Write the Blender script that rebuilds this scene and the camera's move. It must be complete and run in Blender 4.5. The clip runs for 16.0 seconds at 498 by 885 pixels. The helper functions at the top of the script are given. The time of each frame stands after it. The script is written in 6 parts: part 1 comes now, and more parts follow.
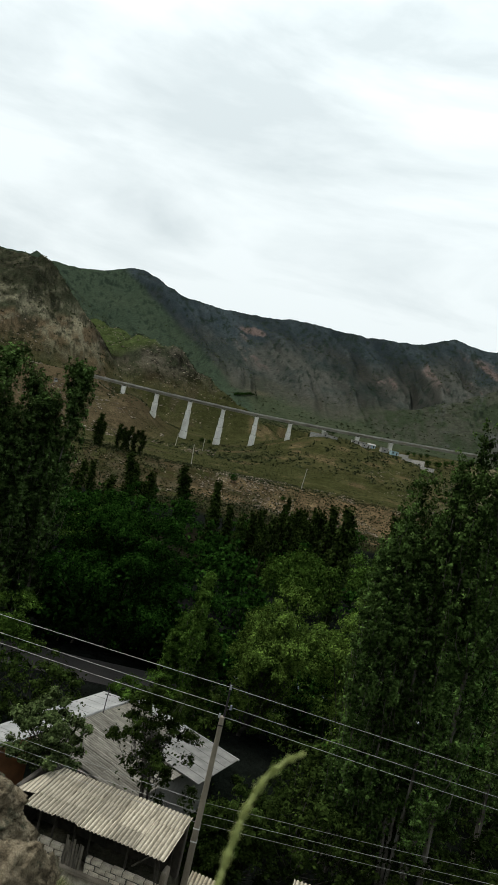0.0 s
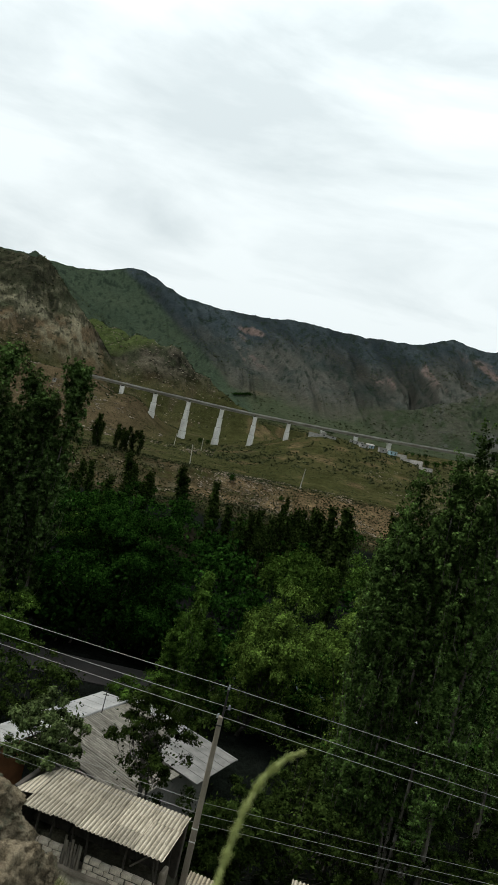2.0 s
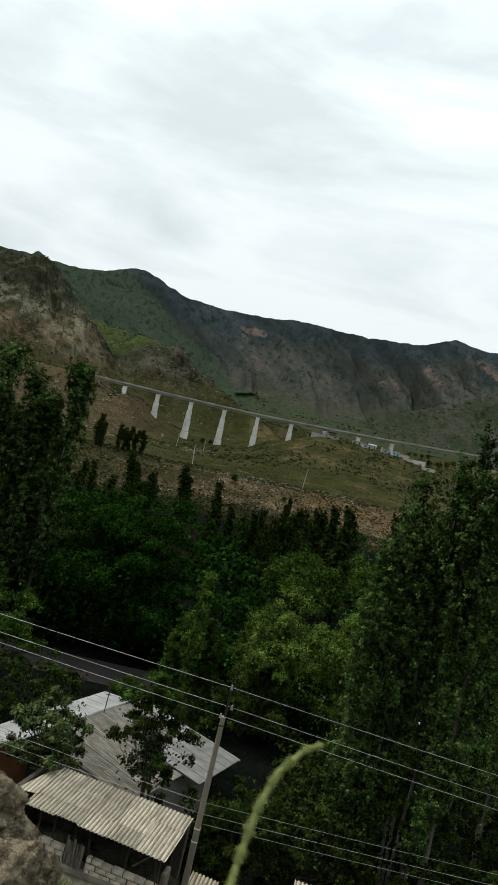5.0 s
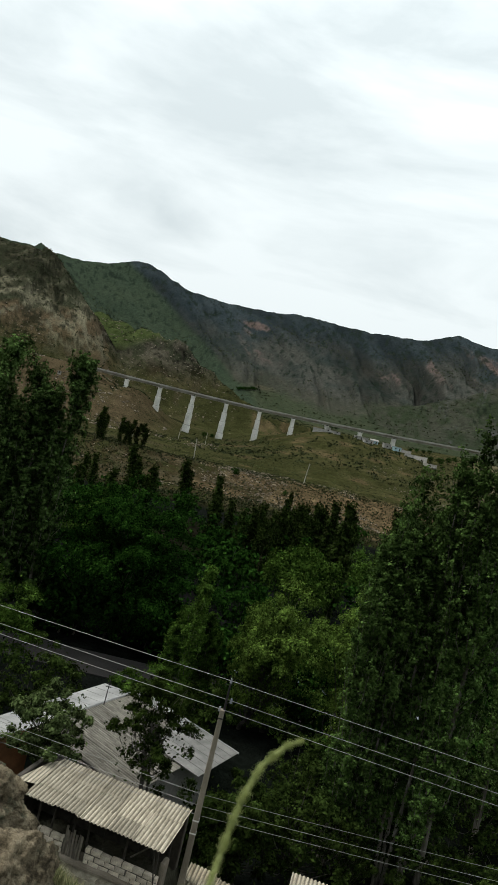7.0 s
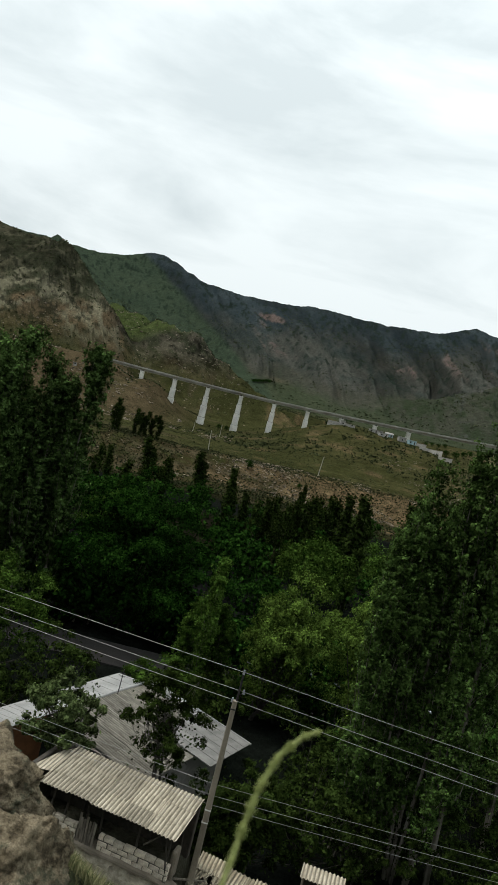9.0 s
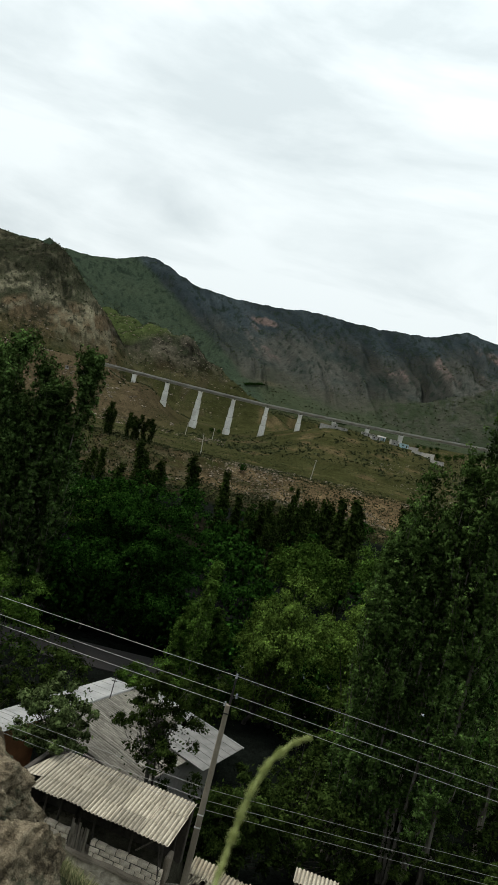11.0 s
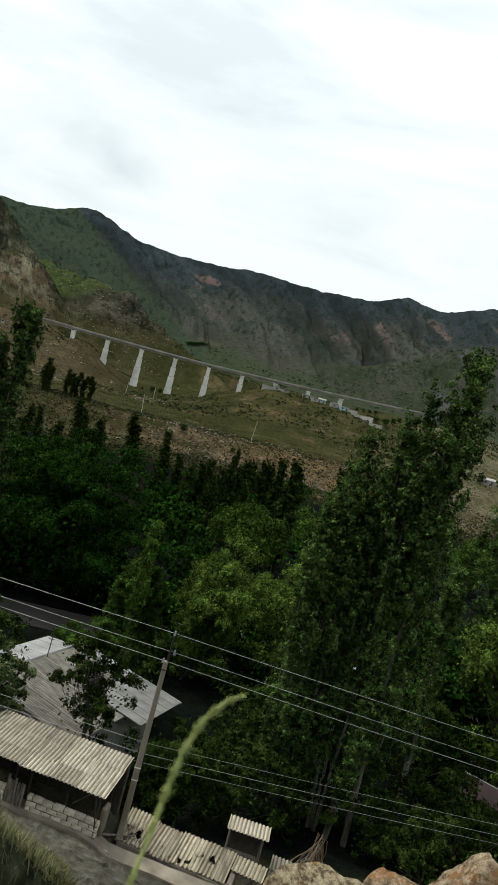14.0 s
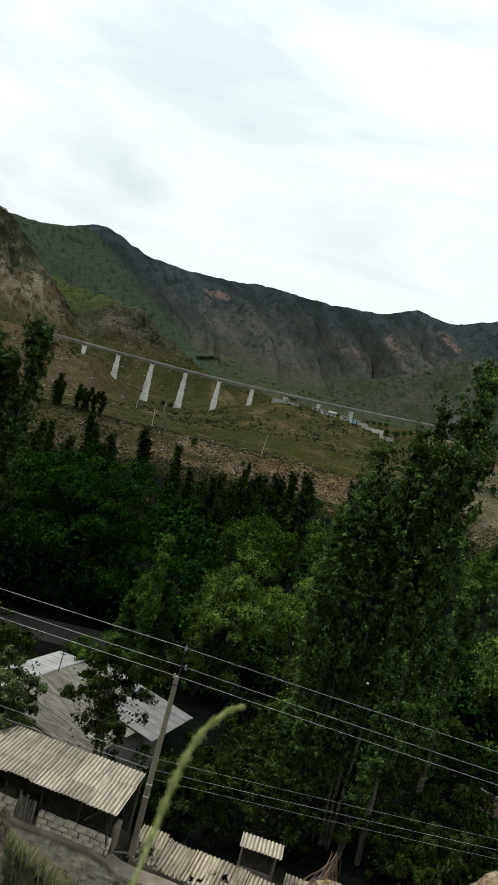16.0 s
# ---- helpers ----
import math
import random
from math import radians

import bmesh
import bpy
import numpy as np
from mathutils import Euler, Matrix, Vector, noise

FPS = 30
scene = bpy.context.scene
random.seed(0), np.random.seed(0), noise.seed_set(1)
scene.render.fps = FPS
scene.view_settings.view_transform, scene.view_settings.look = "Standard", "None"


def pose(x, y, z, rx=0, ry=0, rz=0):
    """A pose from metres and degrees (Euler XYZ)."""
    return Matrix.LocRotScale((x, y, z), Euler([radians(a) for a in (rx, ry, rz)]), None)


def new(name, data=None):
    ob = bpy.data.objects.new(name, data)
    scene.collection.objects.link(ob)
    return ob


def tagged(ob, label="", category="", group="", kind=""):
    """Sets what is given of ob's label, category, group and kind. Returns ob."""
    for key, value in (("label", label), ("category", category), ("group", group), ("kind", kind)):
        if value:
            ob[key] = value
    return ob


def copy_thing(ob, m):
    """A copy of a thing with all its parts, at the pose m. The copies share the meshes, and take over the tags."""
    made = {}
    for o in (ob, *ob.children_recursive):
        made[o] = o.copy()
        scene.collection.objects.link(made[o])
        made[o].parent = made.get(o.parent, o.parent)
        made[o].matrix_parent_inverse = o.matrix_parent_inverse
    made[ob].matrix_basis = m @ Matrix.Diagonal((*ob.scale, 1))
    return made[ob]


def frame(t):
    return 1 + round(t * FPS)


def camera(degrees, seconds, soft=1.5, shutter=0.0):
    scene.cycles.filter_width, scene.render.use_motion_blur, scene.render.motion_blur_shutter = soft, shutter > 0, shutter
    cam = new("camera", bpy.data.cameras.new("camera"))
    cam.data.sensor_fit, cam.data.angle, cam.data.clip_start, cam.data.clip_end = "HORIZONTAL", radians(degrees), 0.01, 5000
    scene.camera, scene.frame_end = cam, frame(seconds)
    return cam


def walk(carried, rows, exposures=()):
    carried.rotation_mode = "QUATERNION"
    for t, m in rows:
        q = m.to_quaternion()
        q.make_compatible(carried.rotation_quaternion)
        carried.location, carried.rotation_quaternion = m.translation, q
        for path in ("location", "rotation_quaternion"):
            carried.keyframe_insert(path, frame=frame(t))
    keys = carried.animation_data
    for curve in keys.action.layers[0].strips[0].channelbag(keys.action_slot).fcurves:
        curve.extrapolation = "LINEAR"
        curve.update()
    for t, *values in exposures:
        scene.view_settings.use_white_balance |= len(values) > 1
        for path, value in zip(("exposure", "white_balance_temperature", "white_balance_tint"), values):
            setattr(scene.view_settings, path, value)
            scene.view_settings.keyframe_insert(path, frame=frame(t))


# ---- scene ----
EYE = 15.5  # the eye's height above the yard of the long shed

# seconds, shift of the eye, yaw, pitch, lean to the left
PATH = [
    (0.0, 0.000, 0.000, -0.000, 0.00, -0.00, 13.00),
    (0.5, -0.001, 0.000, -0.003, -0.04, -0.02, 13.05),
    (1.0, -0.001, 0.007, -0.005, -0.17, -0.02, 13.07),
    (1.5, 0.001, -0.000, -0.002, -0.13, 0.03, 12.94),
    (2.0, -0.000, 0.003, -0.003, -0.12, 0.03, 13.01),
    (2.5, -0.007, 0.031, -0.022, 0.16, -0.01, 13.11),
    (3.0, -0.010, 0.049, -0.033, 0.08, 0.03, 13.04),
    (3.5, -0.010, 0.049, -0.034, 0.07, -0.06, 13.09),
    (4.0, -0.007, 0.036, -0.027, 0.09, 0.02, 13.06),
    (6.5, -0.003, 0.015, -0.012, 0.06, -0.15, 13.17),
    (7.0, 0.002, 0.000, -0.005, 0.11, -0.49, 13.54),
    (7.5, -0.002, 0.005, -0.008, 0.47, -0.90, 13.78),
    (8.0, -0.001, -0.001, -0.003, 0.92, -1.28, 13.84),
    (8.5, 0.004, -0.021, 0.007, 1.17, -1.42, 13.85),
    (9.0, -0.002, -0.004, -0.005, 1.11, -1.38, 13.95),
    (11.5, -0.000, -0.009, 0.001, 0.54, -0.92, 13.88),
    (12.0, 0.008, -0.052, 0.030, 0.69, -1.42, 13.83),
    (12.5, -0.002, -0.038, 0.025, -3.57, -2.51, 13.84),
    (13.0, 0.022, 0.022, 0.028, -8.05, -3.53, 13.28),
    (13.5, 0.011, 0.018, 0.006, -6.42, -3.09, 14.54),
    (14.0, 0.001, 0.000, -0.001, -4.90, -2.90, 15.00),
    (14.5, -0.000, -0.004, -0.002, -4.07, -2.54, 14.88),
    (15.0, 0.002, -0.006, -0.000, -3.80, -2.34, 14.69),
    (15.5, 0.001, -0.012, 0.004, -3.86, -2.11, 14.57),
    (16.0, 0.011, 0.001, -0.003, -3.79, -2.04, 14.59),
]
cam = camera(39.32, 16.0)
cam.data.dof.use_dof, cam.data.dof.focus_distance, cam.data.dof.aperture_fstop = True, 40.0, 17.0
walk(cam, [(t, Matrix.Translation((x, y, EYE + z)) @ pose(0, 0, 0, 0, 0, yaw) @ pose(0, 0, 0, 90 + pitch) @ pose(0, 0, 0, 0, 0, lean))
           for t, x, y, z, yaw, pitch, lean in PATH], exposures=[(0.0, -0.06), (12.3, -0.06), (13.0, 0.0), (14.0, 0.06), (16.0, 0.04)])

# ---- light: a bright overcast sky ----
world = bpy.data.worlds.new("overcast_sky")
scene.world = world
world.use_nodes = True
wn, wl = world.node_tree.nodes, world.node_tree.links
wn.clear()
sky = wn.new("ShaderNodeTexSky")
sky.sky_type, sky.sun_disc = "NISHITA", False
sky.sun_elevation, sky.sun_rotation = radians(62), radians(285)
sky.air_density, sky.dust_density = 1.0, 3.0
coords = wn.new("ShaderNodeTexCoord")
squash = wn.new("ShaderNodeMapping")
squash.inputs["Scale"].default_value = (1.0, 1.0, 3.8)
cloud = wn.new("ShaderNodeTexNoise")
cloud.inputs["Scale"].default_value, cloud.inputs["Detail"].default_value = 2.3, 6.0
cloud.inputs["Roughness"].default_value, cloud.inputs["Distortion"].default_value = 0.55, 0.4
ramp = wn.new("ShaderNodeValToRGB")
ramp.color_ramp.elements[0].position, ramp.color_ramp.elements[0].color = 0.36, (0.83, 0.925, 0.945, 1)
ramp.color_ramp.elements[1].position, ramp.color_ramp.elements[1].color = 0.58, (1.09, 1.18, 1.19, 1)
skydim = wn.new("ShaderNodeVectorMath")
skydim.operation = "SCALE"
skydim.inputs["Scale"].default_value = 0.10
blend = wn.new("ShaderNodeMix")
blend.data_type = "RGBA"
blend.inputs["Factor"].default_value = 0.93
# an overcast sky is brightest overhead
up = wn.new("ShaderNodeSeparateXYZ")
overhead = wn.new("ShaderNodeMapRange")
overhead.inputs["From Min"].default_value, overhead.inputs["From Max"].default_value = 0.42, 1.0
overhead.inputs["To Min"].default_value, overhead.inputs["To Max"].default_value = 1.0, 1.4
low_sky = wn.new("ShaderNodeMapRange")
low_sky.inputs["From Min"].default_value, low_sky.inputs["From Max"].default_value = 0.17, 0.42
low_sky.inputs["To Min"].default_value, low_sky.inputs["To Max"].default_value = 0.87, 1.0
sky_level = wn.new("ShaderNodeMath")
sky_level.operation = "MULTIPLY"
lifted = wn.new("ShaderNodeVectorMath")
lifted.operation = "SCALE"
backing = wn.new("ShaderNodeBackground")
backing.inputs["Strength"].default_value = 1.0
out = wn.new("ShaderNodeOutputWorld")
wl.new(coords.outputs["Generated"], squash.inputs["Vector"])
wl.new(squash.outputs["Vector"], cloud.inputs["Vector"])
wl.new(cloud.outputs["Fac"], ramp.inputs["Fac"])
wl.new(sky.outputs["Color"], skydim.inputs[0])
wl.new(skydim.outputs["Vector"], blend.inputs["A"])
wl.new(ramp.outputs["Color"], blend.inputs["B"])
wl.new(coords.outputs["Generated"], up.inputs["Vector"])
wl.new(up.outputs["Z"], overhead.inputs["Value"])
wl.new(blend.outputs["Result"], lifted.inputs[0])
wl.new(up.outputs["Z"], low_sky.inputs["Value"])
wl.new(overhead.outputs["Result"], sky_level.inputs[0])
wl.new(low_sky.outputs["Result"], sky_level.inputs[1])
wl.new(sky_level.outputs["Value"], lifted.inputs["Scale"])
wl.new(lifted.outputs["Vector"], backing.inputs["Color"])
wl.new(backing.outputs["Background"], out.inputs["Surface"])
sun = new("sun", bpy.data.lights.new("sun", "SUN"))
sun.data.energy, sun.data.angle, sun.data.color = 2.5, radians(16), (1.0, 0.96, 0.9)
sun.matrix_world = pose(0, 0, 60, 28, 0, -105)

# ---- materials ----
def shader(name):
    m = bpy.data.materials.new(name)
    m.use_nodes = True
    return m, m.node_tree.nodes, m.node_tree.links, m.node_tree.nodes["Principled BSDF"]


def surface(name, tones, scale=3.0, fine=40.0, rough=0.85, bump=0.3, metal=0.0, spread=0.35, stretch=(1, 1, 1), reach=0.02):
    """A weathered surface: broad patches between the tones, fine grain over them, each piece a little different."""
    m, n, l, p = shader(name)
    pos = n.new("ShaderNodeTexCoord")
    mp = n.new("ShaderNodeMapping")
    mp.inputs["Scale"].default_value = stretch
    broad, grain = n.new("ShaderNodeTexNoise"), n.new("ShaderNodeTexNoise")
    broad.inputs["Scale"].default_value, broad.inputs["Detail"].default_value = scale, 5
    grain.inputs["Scale"].default_value, grain.inputs["Detail"].default_value = fine, 4
    rampn = n.new("ShaderNodeValToRGB")
    els = rampn.color_ramp.elements
    while len(els) < len(tones):
        els.new(0.5)
    for i, c in enumerate(tones):
        els[i].position = 0.33 + 0.34 * i / max(1, len(tones) - 1)
        els[i].color = (*c, 1)
    info = n.new("ShaderNodeObjectInfo")
    mix = n.new("ShaderNodeMath")
    mix.operation = "MULTIPLY_ADD"
    mix.inputs[1].default_value, mix.inputs[2].default_value = spread, 1 - spread / 2
    g2 = n.new("ShaderNodeMath")
    g2.operation = "MULTIPLY_ADD"
    g2.inputs[1].default_value, g2.inputs[2].default_value = 0.7, 0.65
    both = n.new("ShaderNodeMath")
    both.operation = "MULTIPLY"
    tint = n.new("ShaderNodeVectorMath")
    tint.operation = "SCALE"
    bmp = n.new("ShaderNodeBump")
    bmp.inputs["Strength"].default_value, bmp.inputs["Distance"].default_value = bump, reach
    l.new(pos.outputs["Object"], mp.inputs["Vector"])
    for t in (broad, grain):
        l.new(mp.outputs["Vector"], t.inputs["Vector"])
    l.new(broad.outputs["Fac"], rampn.inputs["Fac"])
    l.new(info.outputs["Random"], mix.inputs[0])
    l.new(grain.outputs["Fac"], g2.inputs[0])
    l.new(mix.outputs[0], both.inputs[0])
    l.new(g2.outputs[0], both.inputs[1])
    l.new(rampn.outputs["Color"], tint.inputs[0])
    l.new(both.outputs[0], tint.inputs["Scale"])
    l.new(tint.outputs["Vector"], p.inputs["Base Color"])
    l.new(grain.outputs["Fac"], bmp.inputs["Height"])
    l.new(bmp.outputs["Normal"], p.inputs["Normal"])
    p.inputs["Roughness"].default_value, p.inputs["Metallic"].default_value = rough, metal
    return m


def roofing(name, tones, trough, pitch=0.145, rough=0.92):
    """Corrugated sheet: weathering in long streaks down the fall, lichen spots, troughs darkened for dirt and rib
    shade.
    """
    m, n, l, p = shader(name)
    pos, sep = n.new("ShaderNodeTexCoord"), n.new("ShaderNodeSeparateXYZ")
    l.new(pos.outputs["Object"], sep.inputs["Vector"])
    stretch = n.new("ShaderNodeMapping")
    stretch.inputs["Scale"].default_value = (7.0, 0.9, 1.0)
    info = n.new("ShaderNodeObjectInfo")
    shift = n.new("ShaderNodeVectorMath")
    shift.operation = "SCALE"
    shift.inputs[0].default_value = (17.0, 31.0, 5.0)
    l.new(info.outputs["Random"], shift.inputs["Scale"])
    l.new(pos.outputs["Object"], stretch.inputs["Vector"])
    l.new(shift.outputs["Vector"], stretch.inputs["Location"])
    streak, spot = n.new("ShaderNodeTexNoise"), n.new("ShaderNodeTexNoise")
    streak.inputs["Scale"].default_value, streak.inputs["Detail"].default_value = 1.4, 5
    spot.inputs["Scale"].default_value, spot.inputs["Detail"].default_value = 22, 3
    l.new(stretch.outputs["Vector"], streak.inputs["Vector"])
    l.new(pos.outputs["Object"], spot.inputs["Vector"])
    rampn = n.new("ShaderNodeValToRGB")
    els = rampn.color_ramp.elements
    els.new(0.5)
    for e, at, c in zip(els, (0.3, 0.5, 0.7), tones):
        e.position, e.color = at, (*c, 1)
    l.new(streak.outputs["Fac"], rampn.inputs["Fac"])
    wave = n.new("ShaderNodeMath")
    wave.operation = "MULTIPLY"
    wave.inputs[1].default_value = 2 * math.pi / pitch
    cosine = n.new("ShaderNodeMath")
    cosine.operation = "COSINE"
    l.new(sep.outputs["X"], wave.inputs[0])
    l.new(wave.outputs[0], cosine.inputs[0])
    # dark troughs: dirt, and rib shade put into the colour by wave phase
    grime_shade = n.new("ShaderNodeMapRange")
    grime_shade.inputs["From Min"].default_value, grime_shade.inputs["From Max"].default_value = -1.0, 0.2
    grime_shade.inputs["To Min"].default_value, grime_shade.inputs["To Max"].default_value = trough, 1.0
    l.new(cosine.outputs[0], grime_shade.inputs["Value"])
    dots = n.new("ShaderNodeMapRange")
    dots.inputs["From Min"].default_value, dots.inputs["From Max"].default_value = 0.3, 0.6
    dots.inputs["To Min"].default_value, dots.inputs["To Max"].default_value = 0.65, 1.1
    l.new(spot.outputs["Fac"], dots.inputs["Value"])
    tone = n.new("ShaderNodeMath")
    tone.operation = "MULTIPLY_ADD"
    tone.inputs[1].default_value, tone.inputs[2].default_value = 0.55, 0.72
    l.new(info.outputs["Random"], tone.inputs[0])
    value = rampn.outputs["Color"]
    for f in (grime_shade.outputs["Result"], dots.outputs["Result"], tone.outputs[0]):
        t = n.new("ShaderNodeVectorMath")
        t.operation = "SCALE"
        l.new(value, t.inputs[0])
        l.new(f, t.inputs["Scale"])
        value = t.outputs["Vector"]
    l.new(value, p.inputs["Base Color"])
    bmp = n.new("ShaderNodeBump")
    bmp.inputs["Strength"].default_value, bmp.inputs["Distance"].default_value = 0.25, 0.01
    l.new(spot.outputs["Fac"], bmp.inputs["Height"])
    l.new(bmp.outputs["Normal"], p.inputs["Normal"])
    p.inputs["Roughness"].default_value, p.inputs["Specular IOR Level"].default_value = rough, 0.2
    return m


def foliage(name, dark, light, through_light=0.3, rough=0.55):
    """Leaves: each leaf between two greens, with a little light coming through."""
    m, n, l, p = shader(name)
    geo, info = n.new("ShaderNodeNewGeometry"), n.new("ShaderNodeObjectInfo")
    rampn = n.new("ShaderNodeValToRGB")
    rampn.color_ramp.elements[0].color, rampn.color_ramp.elements[1].color = (*dark, 1), (*light, 1)
    vary = n.new("ShaderNodeMath")
    vary.operation = "MULTIPLY_ADD"
    vary.inputs[1].default_value, vary.inputs[2].default_value = 0.5, 0.75
    tint = n.new("ShaderNodeVectorMath")
    tint.operation = "SCALE"
    tr = n.new("ShaderNodeBsdfTranslucent")
    mixs = n.new("ShaderNodeMixShader")
    mixs.inputs["Fac"].default_value = through_light
    l.new(geo.outputs["Random Per Island"], rampn.inputs["Fac"])
    l.new(info.outputs["Random"], vary.inputs[0])
    # random patches of tone put lit and shaded clumps into the leaf colour
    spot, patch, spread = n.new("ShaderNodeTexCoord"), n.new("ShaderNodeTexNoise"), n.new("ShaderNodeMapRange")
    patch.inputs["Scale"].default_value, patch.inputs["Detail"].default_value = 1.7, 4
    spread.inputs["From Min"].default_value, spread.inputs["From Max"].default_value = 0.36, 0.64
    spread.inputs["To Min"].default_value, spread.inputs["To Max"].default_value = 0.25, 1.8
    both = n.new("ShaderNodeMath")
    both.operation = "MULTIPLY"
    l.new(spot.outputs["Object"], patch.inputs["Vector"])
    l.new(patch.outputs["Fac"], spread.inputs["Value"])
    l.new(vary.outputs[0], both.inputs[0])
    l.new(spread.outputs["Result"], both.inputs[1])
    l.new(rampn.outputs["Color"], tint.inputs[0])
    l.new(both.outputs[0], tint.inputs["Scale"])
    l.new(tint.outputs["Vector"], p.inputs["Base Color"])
    l.new(tint.outputs["Vector"], tr.inputs["Color"])
    l.new(p.outputs["BSDF"], mixs.inputs[1])
    l.new(tr.outputs["BSDF"], mixs.inputs[2])
    l.new(mixs.outputs["Shader"], n["Material Output"].inputs["Surface"])
    p.inputs["Roughness"].default_value, p.inputs["Specular IOR Level"].default_value = rough, 0.0
    return m


def rocky(name, tones, patch, patch_from=0.6, scale=9.0):
    """Weathered stone: three tones at hand size, cracks, pitted grain and patches of lichen or rust."""
    m, n, l, p = shader(name)
    pos = n.new("ShaderNodeTexCoord")
    broad, grain, spots, crack = n.new("ShaderNodeTexNoise"), n.new("ShaderNodeTexNoise"), n.new("ShaderNodeTexNoise"), n.new("ShaderNodeTexVoronoi")
    crack.feature = "DISTANCE_TO_EDGE"
    for t, k, d in ((broad, scale, 8), (grain, scale * 11, 5), (spots, scale * 0.55, 6)):
        t.inputs["Scale"].default_value, t.inputs["Detail"].default_value, t.inputs["Roughness"].default_value = k, d, 0.68
        l.new(pos.outputs["Object"], t.inputs["Vector"])
    warp = n.new("ShaderNodeMixRGB")
    warp.blend_type = "ADD"
    warp.inputs["Fac"].default_value = 0.35
    l.new(pos.outputs["Object"], warp.inputs["Color1"])
    l.new(broad.outputs["Color"], warp.inputs["Color2"])
    l.new(warp.outputs["Color"], crack.inputs["Vector"])
    crack.inputs["Scale"].default_value = scale * 0.8
    tone = n.new("ShaderNodeValToRGB")
    els = tone.color_ramp.elements
    els.new(0.5)
    for e, at, c in zip(els, (0.41, 0.5, 0.60), tones):
        e.position, e.color = at, (*c, 1)
    l.new(broad.outputs["Fac"], tone.inputs["Fac"])
    where = n.new("ShaderNodeMapRange")
    where.inputs["From Min"].default_value, where.inputs["From Max"].default_value = patch_from - 0.04, patch_from + 0.04
    l.new(spots.outputs["Fac"], where.inputs["Value"])
    lay = n.new("ShaderNodeMixRGB")
    l.new(where.outputs["Result"], lay.inputs["Fac"])
    l.new(tone.outputs["Color"], lay.inputs["Color1"])
    lay.inputs["Color2"].default_value = (*patch, 1)
    gap = n.new("ShaderNodeMapRange")
    gap.inputs["From Min"].default_value, gap.inputs["From Max"].default_value = 0.0, 0.035
    gap.inputs["To Min"].default_value, gap.inputs["To Max"].default_value = 0.6, 1.0
    l.new(crack.outputs["Distance"], gap.inputs["Value"])
    pits = n.new("ShaderNodeMapRange")
    pits.inputs["From Min"].default_value, pits.inputs["From Max"].default_value = 0.35, 0.62
    pits.inputs["To Min"].default_value, pits.inputs["To Max"].default_value = 0.7, 1.25
    l.new(grain.outputs["Fac"], pits.inputs["Value"])
    both = n.new("ShaderNodeMath")
    both.operation = "MULTIPLY"
    l.new(gap.outputs["Result"], both.inputs[0])
    l.new(pits.outputs["Result"], both.inputs[1])
    tint = n.new("ShaderNodeVectorMath")
    tint.operation = "SCALE"
    l.new(lay.outputs["Color"], tint.inputs[0])
    l.new(both.outputs[0], tint.inputs["Scale"])
    l.new(tint.outputs["Vector"], p.inputs["Base Color"])
    b1, b2 = n.new("ShaderNodeBump"), n.new("ShaderNodeBump")
    b1.inputs["Strength"].default_value, b1.inputs["Distance"].default_value = 0.9, 0.05
    b2.inputs["Strength"].default_value, b2.inputs["Distance"].default_value = 0.8, 0.012
    l.new(broad.outputs["Fac"], b1.inputs["Height"])
    l.new(both.outputs[0], b2.inputs["Height"])
    l.new(b1.outputs["Normal"], b2.inputs["Normal"])
    l.new(b2.outputs["Normal"], p.inputs["Normal"])
    p.inputs["Roughness"].default_value, p.inputs["Specular IOR Level"].default_value = 0.95, 0.1
    return m


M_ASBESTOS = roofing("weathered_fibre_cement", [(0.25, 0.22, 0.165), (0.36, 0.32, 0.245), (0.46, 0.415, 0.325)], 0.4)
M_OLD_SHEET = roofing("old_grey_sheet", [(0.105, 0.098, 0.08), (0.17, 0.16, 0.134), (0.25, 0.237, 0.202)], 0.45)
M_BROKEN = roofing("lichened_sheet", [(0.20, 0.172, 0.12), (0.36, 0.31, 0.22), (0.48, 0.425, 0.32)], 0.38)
M_OLDTIN = surface("weathered_tin", [(0.10, 0.097, 0.088), (0.145, 0.14, 0.128), (0.19, 0.184, 0.168)], 1.6, 16, 0.55, 0.08, metal=0.1, spread=0.15)
M_TIN = surface("galvanised_sheet", [(0.19, 0.19, 0.182), (0.25, 0.248, 0.238), (0.31, 0.306, 0.292)], 0.9, 12, 0.5, 0.06, metal=0.15, spread=0.15)
M_BLOCK = surface("whitewashed_block", [(0.37, 0.315, 0.24), (0.56, 0.49, 0.395), (0.70, 0.63, 0.52)], 6, 60, 0.95, 0.5, spread=0.3)
M_MORTAR = surface("dark_mortar", [(0.09, 0.08, 0.065), (0.16, 0.145, 0.12)], 6, 50, 0.95, 0.5)
M_MUD = surface("dried_mud_plaster", [(0.10, 0.083, 0.062), (0.165, 0.138, 0.105), (0.225, 0.192, 0.148)], 1.3, 26, 0.97, 0.6, reach=0.04)
M_STONEWALL = surface("grey_plastered_stone", [(0.10, 0.085, 0.063), (0.29, 0.253, 0.195), (0.46, 0.408, 0.322), (0.62, 0.56, 0.455)], 2.6, 34, 0.97, 0.7, reach=0.03)
M_WOOD = surface("grey_weathered_wood", [(0.07, 0.06, 0.048), (0.14, 0.12, 0.095), (0.22, 0.195, 0.16)], 5, 40, 0.9, 0.4, stretch=(3, 3, 0.4))
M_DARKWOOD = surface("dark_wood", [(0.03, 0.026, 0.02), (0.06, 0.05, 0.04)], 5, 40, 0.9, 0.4)
